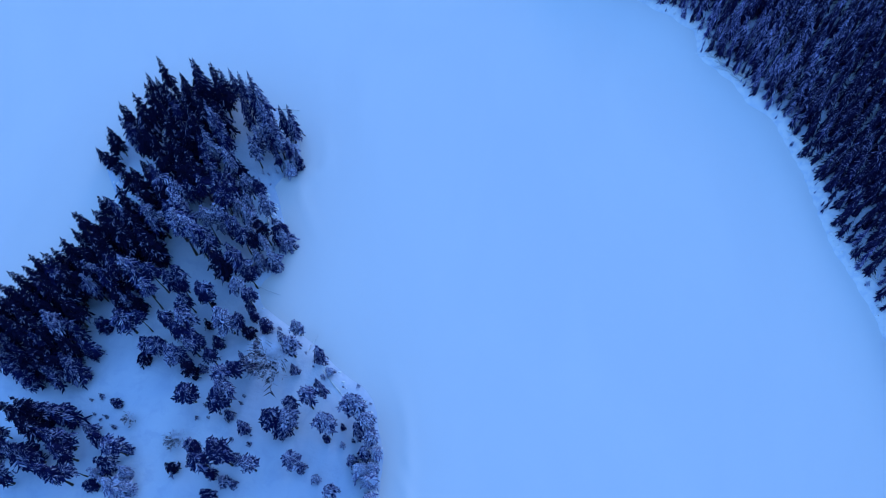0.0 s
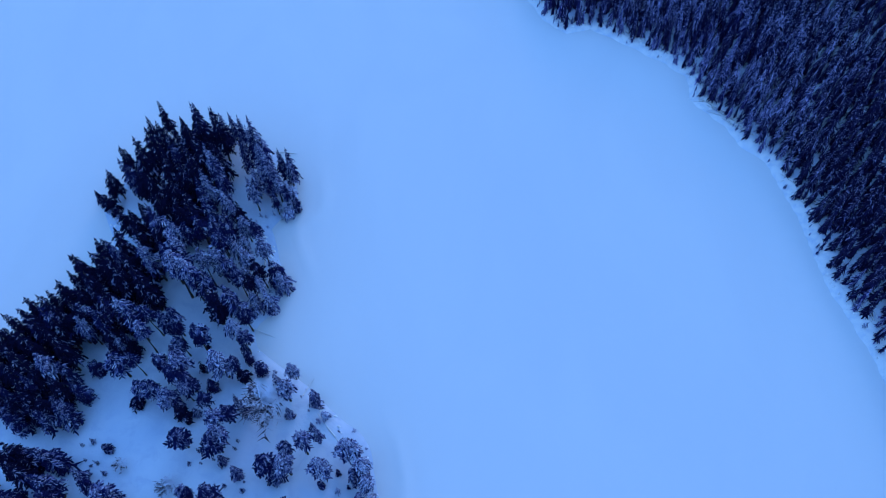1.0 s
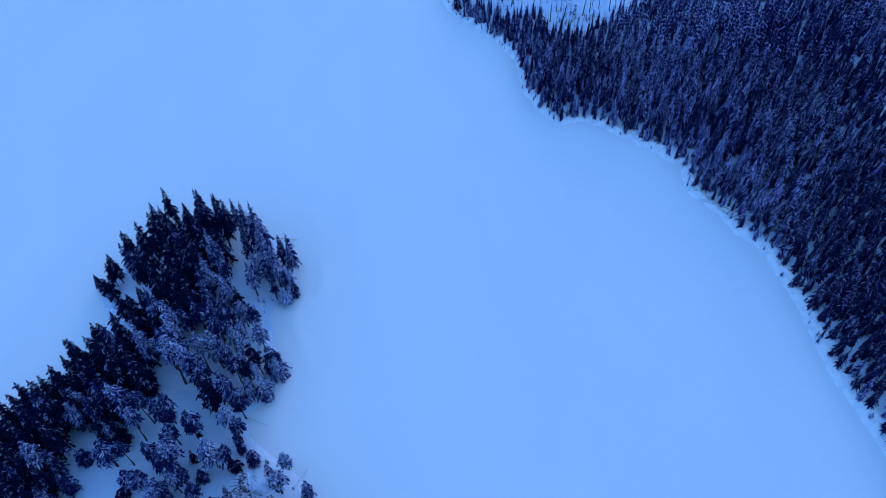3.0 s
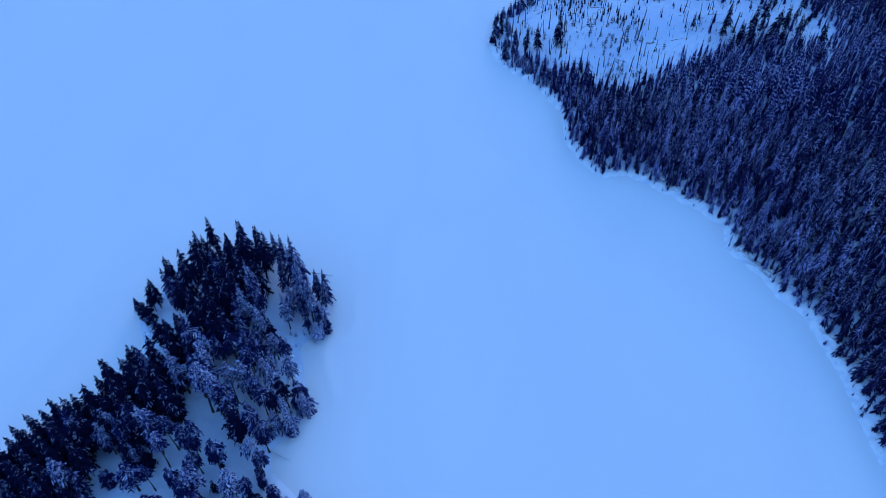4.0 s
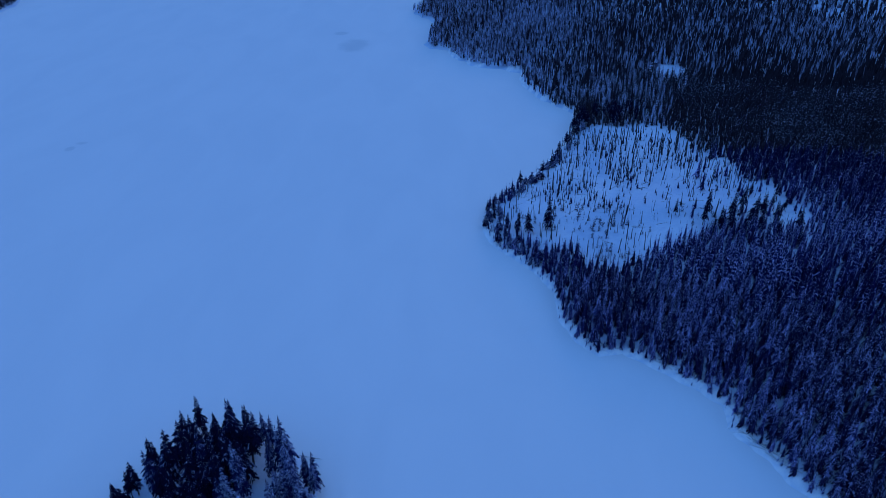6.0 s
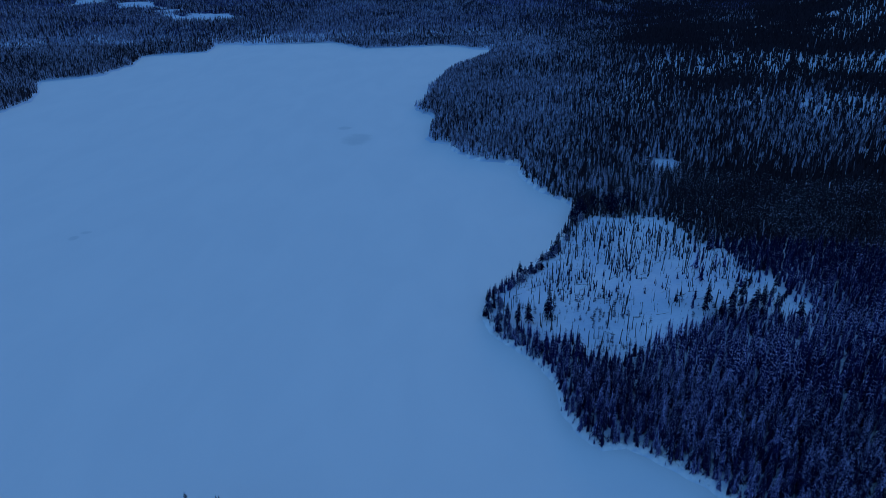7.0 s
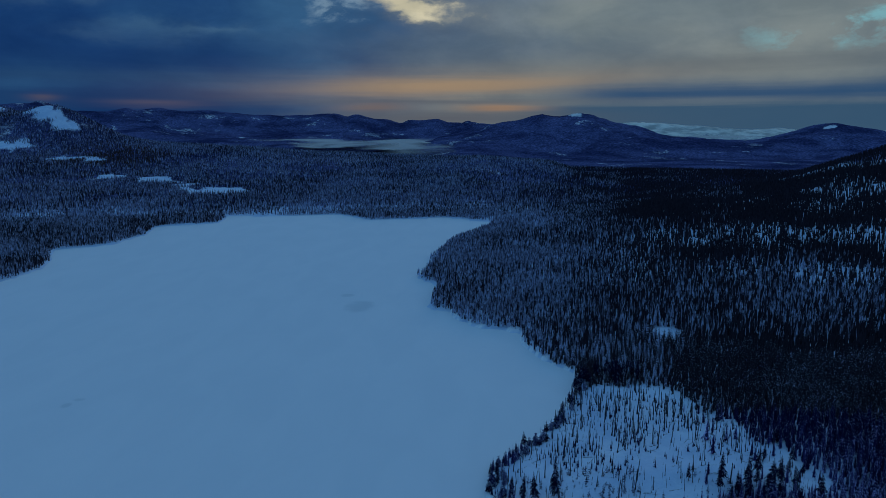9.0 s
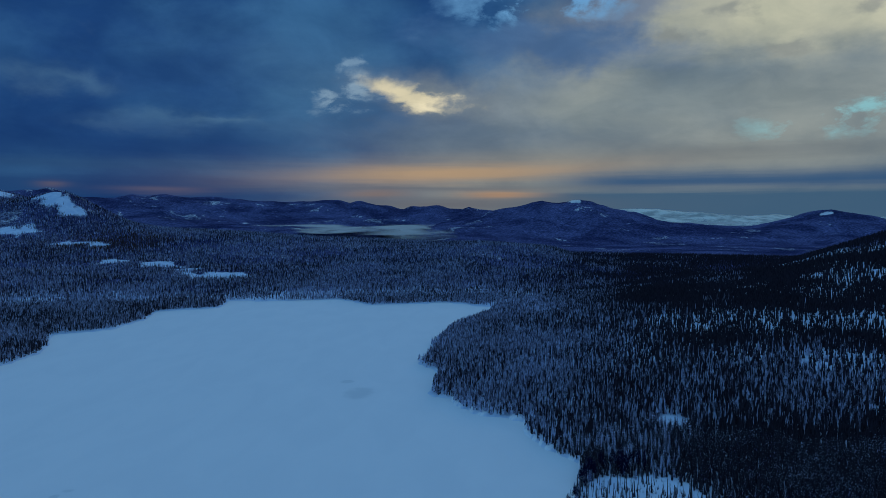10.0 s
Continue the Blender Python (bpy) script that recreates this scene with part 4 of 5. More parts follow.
HEAD_WHITE = [(-32.6, 97.0, 11, 2.8), (-30.3, 92.0, 11, 2.8), (-31.1, 87.2, 11, 2.8), (-29.3, 87.2, 11, 2.8), (-31.3, 84.3, 11, 2.8)]
HEAD_DARK = [(-44, 96, 15, 4.2), (-47, 95, 14, 4.0), (-41, 97, 15, 4.2), (-38, 97, 14, 4.0), (-43, 90, 14, 4.2), (-46, 88, 13, 4.0), (-49, 85, 12, 4.0), (-44, 82, 13, 4.2), (-47, 80, 12, 4.0), (-43, 78, 13, 4.0),
    (-38, 92, 13, 3.8), (-41, 86, 14, 4.0), (-50, 76, 12, 4.0), (-46, 73, 12, 3.8), (-52, 72, 12, 4.2), (-55, 67, 13, 4.2), (-57, 62, 12, 4.2), (-49, 70, 12, 3.8)]
HEAD_EDGE = [(-60.1, 91.9, 8, 2.6), (-55.7, 94.5, 10, 2.8), (-54.0, 105.4, 10, 2.8), (-63.1, 89.9, 5, 2.0), (-54.3, 79.2, 11, 3.2), (-55.5, 72.9, 11, 3.2), (-60.7, 70.4, 11, 3.2), (-52.0, 107.9, 12, 3.0), (-58.2, 97.4, 9, 2.6), (-58.0, 74.0, 10, 3.0), (-54.3, 97.0, 11, 3.0)]
HEAD_FROST = [(-25.8, 87.0, 5, 2.6), (-25.9, 83.0, 5, 2.6), (-25.0, 84.1, 5, 2.6)]
STANDS = [(HEAD_EDGE, "spruce", "dark", "on the outer edge of the point"), (HEAD_DARK, "spruce", "dark", "at the head of the point"), (HEAD_SNOWY, "spruce", "mid", "at the head of the point"), (HEAD_WHITE, "spruce", "white", "at the head of the point"), (HEAD_FROST, "young", "frost", "on the bank of the point"),
          (WEST_FILL, "spruce", "dark", "in a clump on the point"), (WEST_SKIRT, "spruce", "mid", "in a clump on the point"),
          (POINT_DARK_SPRUCE, "spruce", "dark", "in a clump on the point"),
          (POINT_DARK_SPRUCE_MORE, "spruce", "dark", "in a clump on the point"),
          (POINT_MID_SPRUCE, "spruce", "mid", "in a clump on the point"),
          (POINT_WHITE_PINE, "pine", "white", "on the snowy point"),
          (POINT_WHITE_PINE_MORE, "pine", "white", "on the snowy point"),
          (POINT_MID_PINE, "pine", "mid", "on the snowy point"),
          (POINT_MID_PINE_MORE, "pine", "mid", "on the snowy point"),
          (POINT_DARK_YOUNG, "young", "dark", "in open snow on the point"),
          (POINT_MID_YOUNG, "young", "mid", "in open snow on the point"),
          (POINT_WHITE_YOUNG, "young", "white", "in open snow on the point"),
          (POINT_FROST_YOUNG, "young", "frost", "in open snow on the point"),
          (POINT_MID_SEEDLING, "seedling", "mid", "in open snow on the point")]
for rows, kind, snow, where in STANDS:
    for x, y, tall, broad in rows:
        plant(kind, snow, x, y, tall, where, "trees on the point", broad)


# ================= woods round the lake =================
def scatter(spacing, x0, x1, y0, y1, seed):
    rs = np.random.RandomState(seed)
    gx, gy = np.meshgrid(np.arange(x0, x1, spacing), np.arange(y0, y1, spacing))
    gx, gy = gx.ravel() + rs.uniform(-0.5, 0.5, gx.size) * spacing, gy.ravel() + rs.uniform(-0.5, 0.5, gy.size) * spacing
    return gx, gy, rs


def thin_woods(x, y, rs, d):
    """Keeps trees on land, off glades and the burnt clearing, and thins them where the hillside opens."""
    keep = d > 1.0
    deep = inside(x, y, CLEARING)
    keep &= (deep < 1.5 * (waves(x, y, 9, 41, 2) - 0.6) * 8) | (rs.rand(x.size) < 0.14 * np.exp(-np.maximum(deep, 0) / 9) * np.clip((x - 66) / 26, 0, 1))
    opening = glade(x, y)
    keep &= (opening < 0) | ((rs.rand(x.size) < 0.6) & (opening < 0.4) & (np.hypot(x, y) > 900))
    keep &= rs.rand(x.size) > np.clip(glade(x, y, SPARSE) * 1.6, 0, 0.50)
    r, a = np.hypot(x, y), np.degrees(np.arctan2(x, y))
    open_hill = np.clip((r - 300) / 150, 0, 1) * np.clip((a - 2) / 6, 0, 1) * np.clip((1300 - r) / 200, 0, 1)
    bare = waves(x * 0.7, y * 1.5, 70, 51, 4)
    keep &= rs.rand(x.size) > open_hill * np.clip((bare - 0.52) * 6, 0, 0.24)
    keep &= rs.rand(x.size) > np.clip((waves(x, y, 130, 61, 3) - 0.62) * 4, 0, 0.5) * np.clip((r - 600) / 200, 0, 1)
    keep &= inside(x, y, POINT_SHORE) < -2
    return keep


def wood(name, label, x, y, d, rs, low, high, templates, mats, group=""):
    """Joins many trees of the given crown shapes into one mesh."""
    z = lie(x, y, d)
    near = 0.58 + 0.42 * np.clip(d / 6, 0, 1)
    near *= 1 - 0.3 * np.exp(-(inside(x, y, CLEARING) / 14) ** 2)
    tall = (low + (high - low) * rs.rand(x.size) ** 0.8) * near * (0.85 + 0.3 * waves(x, y, 60, 71, 2))
    width = tall * rs.uniform(0.85, 1.15, x.size)
    ang = rs.uniform(0, 6.283, x.size)
    a, r = np.degrees(np.arctan2(x, y)), np.hypot(x, y)
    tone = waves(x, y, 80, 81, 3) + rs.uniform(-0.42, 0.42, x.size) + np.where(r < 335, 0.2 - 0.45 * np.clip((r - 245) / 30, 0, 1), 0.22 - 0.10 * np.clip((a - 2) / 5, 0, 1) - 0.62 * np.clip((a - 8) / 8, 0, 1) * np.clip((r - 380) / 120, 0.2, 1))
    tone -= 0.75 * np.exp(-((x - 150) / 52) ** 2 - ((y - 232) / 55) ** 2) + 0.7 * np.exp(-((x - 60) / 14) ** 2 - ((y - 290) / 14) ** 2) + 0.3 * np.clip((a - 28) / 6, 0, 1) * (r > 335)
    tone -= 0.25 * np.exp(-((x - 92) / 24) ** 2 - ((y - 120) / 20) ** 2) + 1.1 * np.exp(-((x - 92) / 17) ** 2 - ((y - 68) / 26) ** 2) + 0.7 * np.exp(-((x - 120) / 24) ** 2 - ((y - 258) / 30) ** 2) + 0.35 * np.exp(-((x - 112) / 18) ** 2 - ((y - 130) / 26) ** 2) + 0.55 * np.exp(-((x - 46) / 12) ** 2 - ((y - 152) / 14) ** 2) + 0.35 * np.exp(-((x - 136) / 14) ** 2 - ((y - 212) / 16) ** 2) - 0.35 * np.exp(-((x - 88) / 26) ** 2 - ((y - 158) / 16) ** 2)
    red = (np.exp(-((a + 25) / 4) ** 2 - ((r - 1620) / 200) ** 2) + 0.25 * (waves(x, y, 150, 91, 2) > 0.66)) > rs.uniform(0.3, 1.0, x.size)
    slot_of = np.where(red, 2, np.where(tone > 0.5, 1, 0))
    pick = rs.randint(0, len(templates), x.size)
    cos, tris, slots, base = [], [], [], 0
    bare = rs.rand(x.size) < np.where(slot_of == 1, 0.15, 0.85)
    for k, (co, tri, kinds) in enumerate(templates):
        sel = np.where(pick == k)[0]
        if not len(sel):
            continue
        c, s = np.cos(ang[sel])[:, None], np.sin(ang[sel])[:, None]
        vx = (co[None, :, 0] * c - co[None, :, 1] * s) * width[sel, None] + x[sel, None]
        vy = (co[None, :, 0] * s + co[None, :, 1] * c) * width[sel, None] + y[sel, None]
        vz = co[None, :, 2] * tall[sel, None] + z[sel, None]
        cos.append(np.stack([vx, vy, vz], 2).reshape(-1, 3))
        tris.append((tri[None] + (base + np.arange(len(sel)) * len(co))[:, None, None]).reshape(-1, 3))
        sl = np.where(kinds[None] == 0, slot_of[sel][:, None], kinds[None])
        sl = np.where((sl == 4) & bare[sel][:, None], slot_of[sel][:, None], sl)
        slots.append(sl.ravel())
        base += len(sel) * len(co)
    me = raw_mesh(name, np.concatenate(cos), np.concatenate(tris), mats, np.concatenate(slots))
    return tagged(new(name, me), label, "forest", group, "stuff")


def template(seed, whorls, per, level, low, wide, sides, gap=0.06, snow=0.6):
    """A crown with steep boughs round a dark core, and its stem; slots: 0 needles, 3 bark, 4 snow."""
    co, tri, slot = crown_arrays(seed, whorls, per, level, low, wide, False, gap, 1.0, snow)
    core = [(0.42 * wide * math.cos(k * 1.257), 0.42 * wide * math.sin(k * 1.257), low) for k in range(5)] + [(0, 0, 0.80)]
    cone = [(k, (k + 1) % 5, 5) for k in range(5)]
    tri = np.concatenate([tri, np.array(cone) + len(co)])
    co = np.concatenate([co, np.array(core)])
    sc, st = stem_arrays(seed, sides, 2, 0.012, 0.5)
    kinds = np.concatenate([np.where(slot == 1, 4, 0), np.zeros(5, int), np.full(len(st), 3)])
    return np.concatenate([co, sc]), np.concatenate([tri, st + len(co)]), kinds


def cone_template(seed, tiers, sides, wide):
    """A tree far off: ragged tiers of boughs round a stem."""
    rng = random.Random(seed)
    co, tri = [], []
    for t in range(tiers):
        z0, z1, i = 0.06 + 0.84 * t / tiers, min(1.0, 0.06 + 0.84 * (t + 1.7) / tiers), len(co)
        w = wide * (1 - t / tiers) * 0.95 + 0.012
        spin = rng.uniform(0, 6.28)
        for k in range(sides):
            q = w * (1.25 if k % 2 else 0.6) * rng.uniform(0.8, 1.2)
            co.append((q * math.cos(spin + 6.283 * k / sides), q * math.sin(spin + 6.283 * k / sides), z0 + rng.uniform(-0.05, 0.05)))
        co.append((0, 0, z1))
        tri += [(i + k, i + (k + 1) % sides, i + sides) for k in range(sides)]
    return np.array(co), np.array(tri), np.zeros(len(tri), int)


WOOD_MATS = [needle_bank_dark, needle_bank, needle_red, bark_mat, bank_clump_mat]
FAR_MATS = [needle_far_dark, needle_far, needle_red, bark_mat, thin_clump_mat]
near_t = [template(60 + i, 12, 8, -1, 0.06, w, 3, 0.08, 0.45) for i, w in enumerate((0.170, 0.195, 0.155, 0.210, 0.182))]
near_thin_t = [template(60 + i, 8, 5, -1, 0.05, w, 3, 0.05, 0.42) for i, w in enumerate((0.185, 0.205, 0.170, 0.215, 0.195))]
mid_t = [cone_template(70 + i, 3, 4, w) for i, w in enumerate((0.118, 0.138, 0.100, 0.128))]
far_t = [cone_template(80 + i, 2, 3, w) for i, w in enumerate((0.135, 0.160, 0.12))]

# the wooded bank across the ice; its front row stands as single trees
x, y, rs = scatter(1.72, -20, 330, -20, 372, 1)
d = inland(x, y)
r, a = np.hypot(x, y), np.degrees(np.arctan2(x, y))
ok = thin_woods(x, y, rs, d) & (r < 335 + 70 * (waves(x, y, 30, 131, 3) - 0.5)) & (a > -6) & ((a < 42) | (d < 45)) & (d < 260)
x, y, d = x[ok], y[ok], d[ok]
front = np.where((d < 9) & (np.hypot(x, y) < 170))[0][:66]
for i in front:
    plant("spruce", dice.choice(("dark", "mid", "mid")), x[i], y[i], dice.uniform(4.5, 7) + 0.6 * d[i], "at the edge of the wooded bank", "trees of the wooded bank", dice.uniform(2.6, 3.8))
rest = np.ones(x.size, bool)
rest[front] = False
close = np.hypot(x, y) < 165
k = rest & close
wood("bank_forest", "dense dark spruce forest with snow on its boughs", x[k], y[k], d[k], rs, 5.0, 9.0, near_t, WOOD_MATS)
beyond = np.hypot(x, y) > 255
k = rest & ~close & ~beyond
wood("bank_forest", "dense dark spruce forest behind the wooded bank", x[k], y[k], d[k], rs, 5.6, 9.6, near_thin_t, WOOD_MATS)
k = rest & beyond
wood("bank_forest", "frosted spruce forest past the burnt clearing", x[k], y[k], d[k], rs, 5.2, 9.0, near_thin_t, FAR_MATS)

far_x, far_y, rs = scatter(2.05, -640, 620, 150, 930, 2)
mid_x, mid_y, _ = scatter(1.9, -20, 330, 150, 470, 22)
x, y = np.concatenate([far_x, mid_x]), np.concatenate([far_y, mid_y])
d = inland(x, y)
r, a = np.hypot(x, y), np.degrees(np.arctan2(x, y))
dense = np.arange(x.size) >= far_x.size
edge_r = 335 + 70 * (waves(x, y, 30, 131, 3) - 0.5)
ok = thin_woods(x, y, rs, d) & (r >= edge_r) & (r < 900) & (np.abs(a) < 39) & (dense == ((r < 460) & (a > -3)))
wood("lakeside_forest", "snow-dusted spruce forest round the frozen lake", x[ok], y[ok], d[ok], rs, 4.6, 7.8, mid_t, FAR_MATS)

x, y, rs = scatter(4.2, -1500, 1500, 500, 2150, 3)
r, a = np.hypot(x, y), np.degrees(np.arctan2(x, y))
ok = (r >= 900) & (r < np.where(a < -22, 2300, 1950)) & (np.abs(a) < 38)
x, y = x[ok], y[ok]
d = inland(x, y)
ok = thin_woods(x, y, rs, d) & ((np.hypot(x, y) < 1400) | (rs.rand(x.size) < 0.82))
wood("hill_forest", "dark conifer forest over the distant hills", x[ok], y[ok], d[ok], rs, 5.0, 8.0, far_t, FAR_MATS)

x, y, rs = scatter(20.0, -700, 700, -700, 700, 4)
r, a = np.hypot(x, y), np.degrees(np.arctan2(x, y))
d = inland(x, y)
ok = (d > 2) & (r < 700) & ((np.abs(a) > 39) & ~((a < 42) & (r < 335) & (a > 0))) & (inside(x, y, POINT_SHORE) < -2) & ~((d < 45) & (x > 0) & (y > -20) & (r < 335))
wood("outer_forest", "conifer forest closing the lake behind", x[ok], y[ok], d[ok], rs, 11.0, 17.0, far_t, FAR_MATS)
x, y, rs = scatter(5.0, -100, -20, -46, 18, 5)
ok = inside(x, y, POINT_SHORE) > 4
wood("point_forest", "snowy spruces at the foot of the point", x[ok], y[ok], inland(x[ok], y[ok]), rs, 8.0, 14.0, near_t, WOOD_MATS)


# ================= the burnt clearing: standing dead stems, fallen logs, young growth =================
SNAG_ME = [raw_mesh("dead_tree", *stubbed(90 + i, 6, t, s), [grey_wood], smooth=False) for i, (t, s) in enumerate(((0.021, 8), (0.017, 5), (0.026, 10), (0.019, 4)))]


def log_mesh(seed, mat):
    """A fallen stem, 1 long, tapered and crooked, with stubs and a broken end."""
    co, tri = stubbed(seed, 7, 0.022, 6)
    return raw_mesh("log", np.stack([co[:, 2] - 0.5, co[:, 0], co[:, 1]], 1), tri, [mat])


LOG_ME = [log_mesh(110 + i, snowy_wood if i < 2 else grey_wood) for i in range(6)]
DRIFT_ME = [log_mesh(120 + i, pale_wood) for i in range(3)]


def snag(x, y, tall):
    z = float(lie(np.array([x]), np.array([y]))[0])
    ob = new("dead_tree", SNAG_ME[dice.randrange(4)])
    w = dice.uniform(0.7, 1.1) * min(tall, 7) * 1.25
    ob.matrix_world = pose(x, y, z - 0.05, dice.uniform(-5, 5), dice.uniform(-5, 5), dice.uniform(0, 360)) @ Matrix.Diagonal((w, w, tall, 1))
    return tagged(ob, "bare grey dead trunk standing in the snowy clearing", "dead tree", "dead trunks in the clearing")


def fallen(x, y, long, turn, me, name, label, group):
    z = float(lie(np.array([x]), np.array([y]))[0])
    dx, dy = 0.45 * long * math.cos(radians(turn)), 0.45 * long * math.sin(radians(turn))
    za, zb = (max(float(lie(np.array([x + s * dx]), np.array([y + s * dy]))[0]), 0.0) for s in (1, -1))
    ob = new(name, me)
    thick = min(long, 7.0)
    ob.matrix_world = pose(x, y, max(z, (za + zb) / 2) + 0.012 * thick, dice.uniform(0, 360), -math.degrees(math.atan2(za - zb, 0.9 * long)), turn) @ Matrix.Diagonal((long, thick, thick, 1))
    return tagged(ob, label, "log", group)


x, y, rs = scatter(2.6, 10, 140, 150, 275, 7)
hole = inside(x, y, CLEARING)
ok = (hole > 0.5) & (rs.rand(x.size) < 0.30 + 0.6 * (waves(x, y, 10, 95, 2) > 0.47) + 0.15 * (y > 225)) & (np.hypot((x - 62) / 12, (y - 205) / 9) > 0.9)
stems = sorted(zip(x[ok], y[ok]), key=lambda q: q[1])
for px, py in stems[:300]:
    snag(px, py, 1.3 + (6.5 if py < 225 else 7.5) * dice.random() ** 2.0)
rest_co, rest_tri, base = [], [], 0
for px, py in stems[300:]:
    co, tri = stubbed(dice.randrange(900), 5, 0.02, 4)
    tall, z = 1.8 + 6.5 * dice.random() ** 1.8, float(lie(np.array([px]), np.array([py]))[0])
    lean, w = np.array([dice.uniform(-0.08, 0.08), dice.uniform(-0.08, 0.08)]), min(tall, 7) * dice.uniform(1.3, 2.0)
    rest_co.append(np.stack([co[:, 0] * w + lean[0] * co[:, 2] * tall + px, co[:, 1] * w + lean[1] * co[:, 2] * tall + py, co[:, 2] * tall + z], 1))
    rest_tri.append(tri + base)
    base += len(co)
tagged(new("dead_stand", raw_mesh("dead_stand", np.concatenate(rest_co), np.concatenate(rest_tri), [grey_wood])),
       "stand of bare dead trunks deeper in the clearing", "dead trees", kind="stuff")
x, y, rs = scatter(4.2, 12, 128, 162, 272, 8)
ok = (inside(x, y, CLEARING) > 2) & (rs.rand(x.size) < 0.55)
for px, py in zip(x[ok], y[ok]):
    fallen(px, py, dice.uniform(1.2, 4.8), dice.gauss(15, 60), LOG_ME[dice.randrange(6)], "fallen_log", "snow-dusted dead log lying in the clearing", "fallen logs in the clearing")
x, y, rs = scatter(2.0, 12, 140, 152, 272, 9)
ok = (inside(x, y, CLEARING) > 0) & (rs.rand(x.size) < np.clip((waves(x, y, 8, 97, 3) - 0.50) * 7, 0.10, 0.95))
x, y = x[ok], y[ok]
nearest = np.argsort(np.hypot(x, y))
k = nearest[140:]
wood("young_growth", "low dark conifer growth scattered over the clearing", x[k], y[k], inland(x[k], y[k]), rs, 1.2, 3.4, near_thin_t, [needle_dark, needle_bank_dark, needle_dark, bark_mat, clump_mat])
for px, py in zip(x[nearest[:140]], y[nearest[:140]]):
    plant("seedling", dice.choice(("dark", "dark", "mid")), px, py, dice.uniform(0.9, 3.0), "in the snowy clearing", "young growth in the clearing")
EDGE_SPRUCE = [(17, 198, 5), (17.5, 203, 6), (21, 194, 5), (24, 189, 8), (27, 188, 9), (33, 189, 13), (28, 222, 7), (37, 232, 6), (45, 248, 6), (50, 258, 7), (80, 184, 10), (86, 181, 11), (91, 186, 9),
                     (98, 178, 7), (102, 172, 8), (95, 170, 6), (100, 186, 6), (92, 175, 7), (104, 192, 7), (88, 174, 8), (99, 165, 7), (106, 206, 6), (103, 184, 5), (97, 195, 5), (72, 188, 6)]
EDGE_CLUMP = [(78, 181, 7), (82, 178, 8), (85, 178, 8), (88, 180, 7), (93, 181, 8), (96, 182, 8), (84, 175, 7), (79, 175, 7), (91, 177, 7)]
for px, py, tall in EDGE_SPRUCE + EDGE_CLUMP:
    plant("spruce", "dark", px, py, tall, "at the edge of the clearing", "trees at the edge of the clearing")

for k in range(26):
    px, py = 56 + 28 * dice.random(), 277 + 14 * dice.random()
    plant("spruce", "dark", px, py, dice.uniform(7.5, 10.5), "in a dark grove behind the clearing", "trees of the dark grove", dice.uniform(2.6, 3.6))

# ---- young frosted trees between the clearing and the ice
x, y, rs = scatter(2.3, 12, 62, 158, 285, 15)
d = inland(x, y)
ok = (d > 0.4) & (d < 6) & (inside(x, y, CLEARING) > -9) & (rs.rand(x.size) < 0.65)
for px, py in zip(x[ok][:110], y[ok][:110]):
    tall = dice.uniform(1.4, 4.6)
    plant("seedling" if tall < 3 else "young", dice.choice(("mid", "mid", "dark", "white")), px, py, tall, "on the shore by the clearing", "young trees along the shore")

# ---- driftwood along the banks: x, y, length, direction
for px, py, long, turn in ((63.9, 103.3, 7, 130), (65.5, 100.5, 8, 128), (66.9, 97.2, 6, 122), (64.6, 111, 6, 100), (65.2, 107, 5, 95), (64.9, 109, 7, 104),
                           (73.2, 86.4, 5, 110), (73.4, 81, 6, 118), (67.7, 100.2, 6, 135), (68.6, 95.5, 5, 120), (62.5, 104.6, 4, 150), (66.2, 103, 5, 128),
                           (74.4, 78, 4, 80), (76, 60, 5, 100), (38.6, 133.3, 4, 170), (40.5, 133.8, 3, 30), (36.8, 134.8, 4, 120), (42, 134.2, 4, 160), (37.6, 133.2, 3, 70),
                           (52, 128, 5, 140), (50, 130.4, 6, 130), (47, 132.6, 4, 150), (54, 125.8, 4, 135), (77, 48, 5, 110), (76.6, 52.4, 4, 80)):
    fallen(px + 0.4, py + 0.2, long, turn, DRIFT_ME[dice.randrange(3)], "driftwood_log", "pale driftwood log under snow on the shore", "driftwood on the shore")
heaps = random.Random(23)
for cx, cy, along, count, reach in ((67.5, 98.5, 122, 12, 4.0), (64.6, 108, 96, 10, 4.5), (75.3, 74, 100, 8, 4.0), (53, 127, 135, 9, 4.0), (40, 134, 165, 9, 3.0), (77.3, 50, 97, 7, 4.0), (60.5, 120.5, 130, 7, 3.0)):
    for _ in range(count):
        q, side = heaps.uniform(-reach, reach), heaps.uniform(-0.9, 0.9)
        ca, sa = math.cos(radians(along)), math.sin(radians(along))
        fallen(cx + ca * q - sa * side, cy + sa * q + ca * side, heaps.uniform(2.0, 5.5), along + heaps.gauss(0, 14), DRIFT_ME[heaps.randrange(3)], "driftwood_log", "pale driftwood log under snow on the shore", "driftwood on the shore")
for px, py, long, turn in ((-29.5, 58, 5, -25), (-21.1, 46.9, 4, 65), (-29.9, 75, 7, 95), (-18, 39.8, 5, 125), (-16.4, 37.4, 4, 130), (-27.6, 100, 6, -10), (-51, 75, 4, 95), (-58, 30, 4, 40), (-57.6, 29, 3, 40)):
    fallen(px, py, long, turn, DRIFT_ME[dice.randrange(3)], "driftwood_log", "frosted fallen log on the bank of the point", "fallen logs on the point")


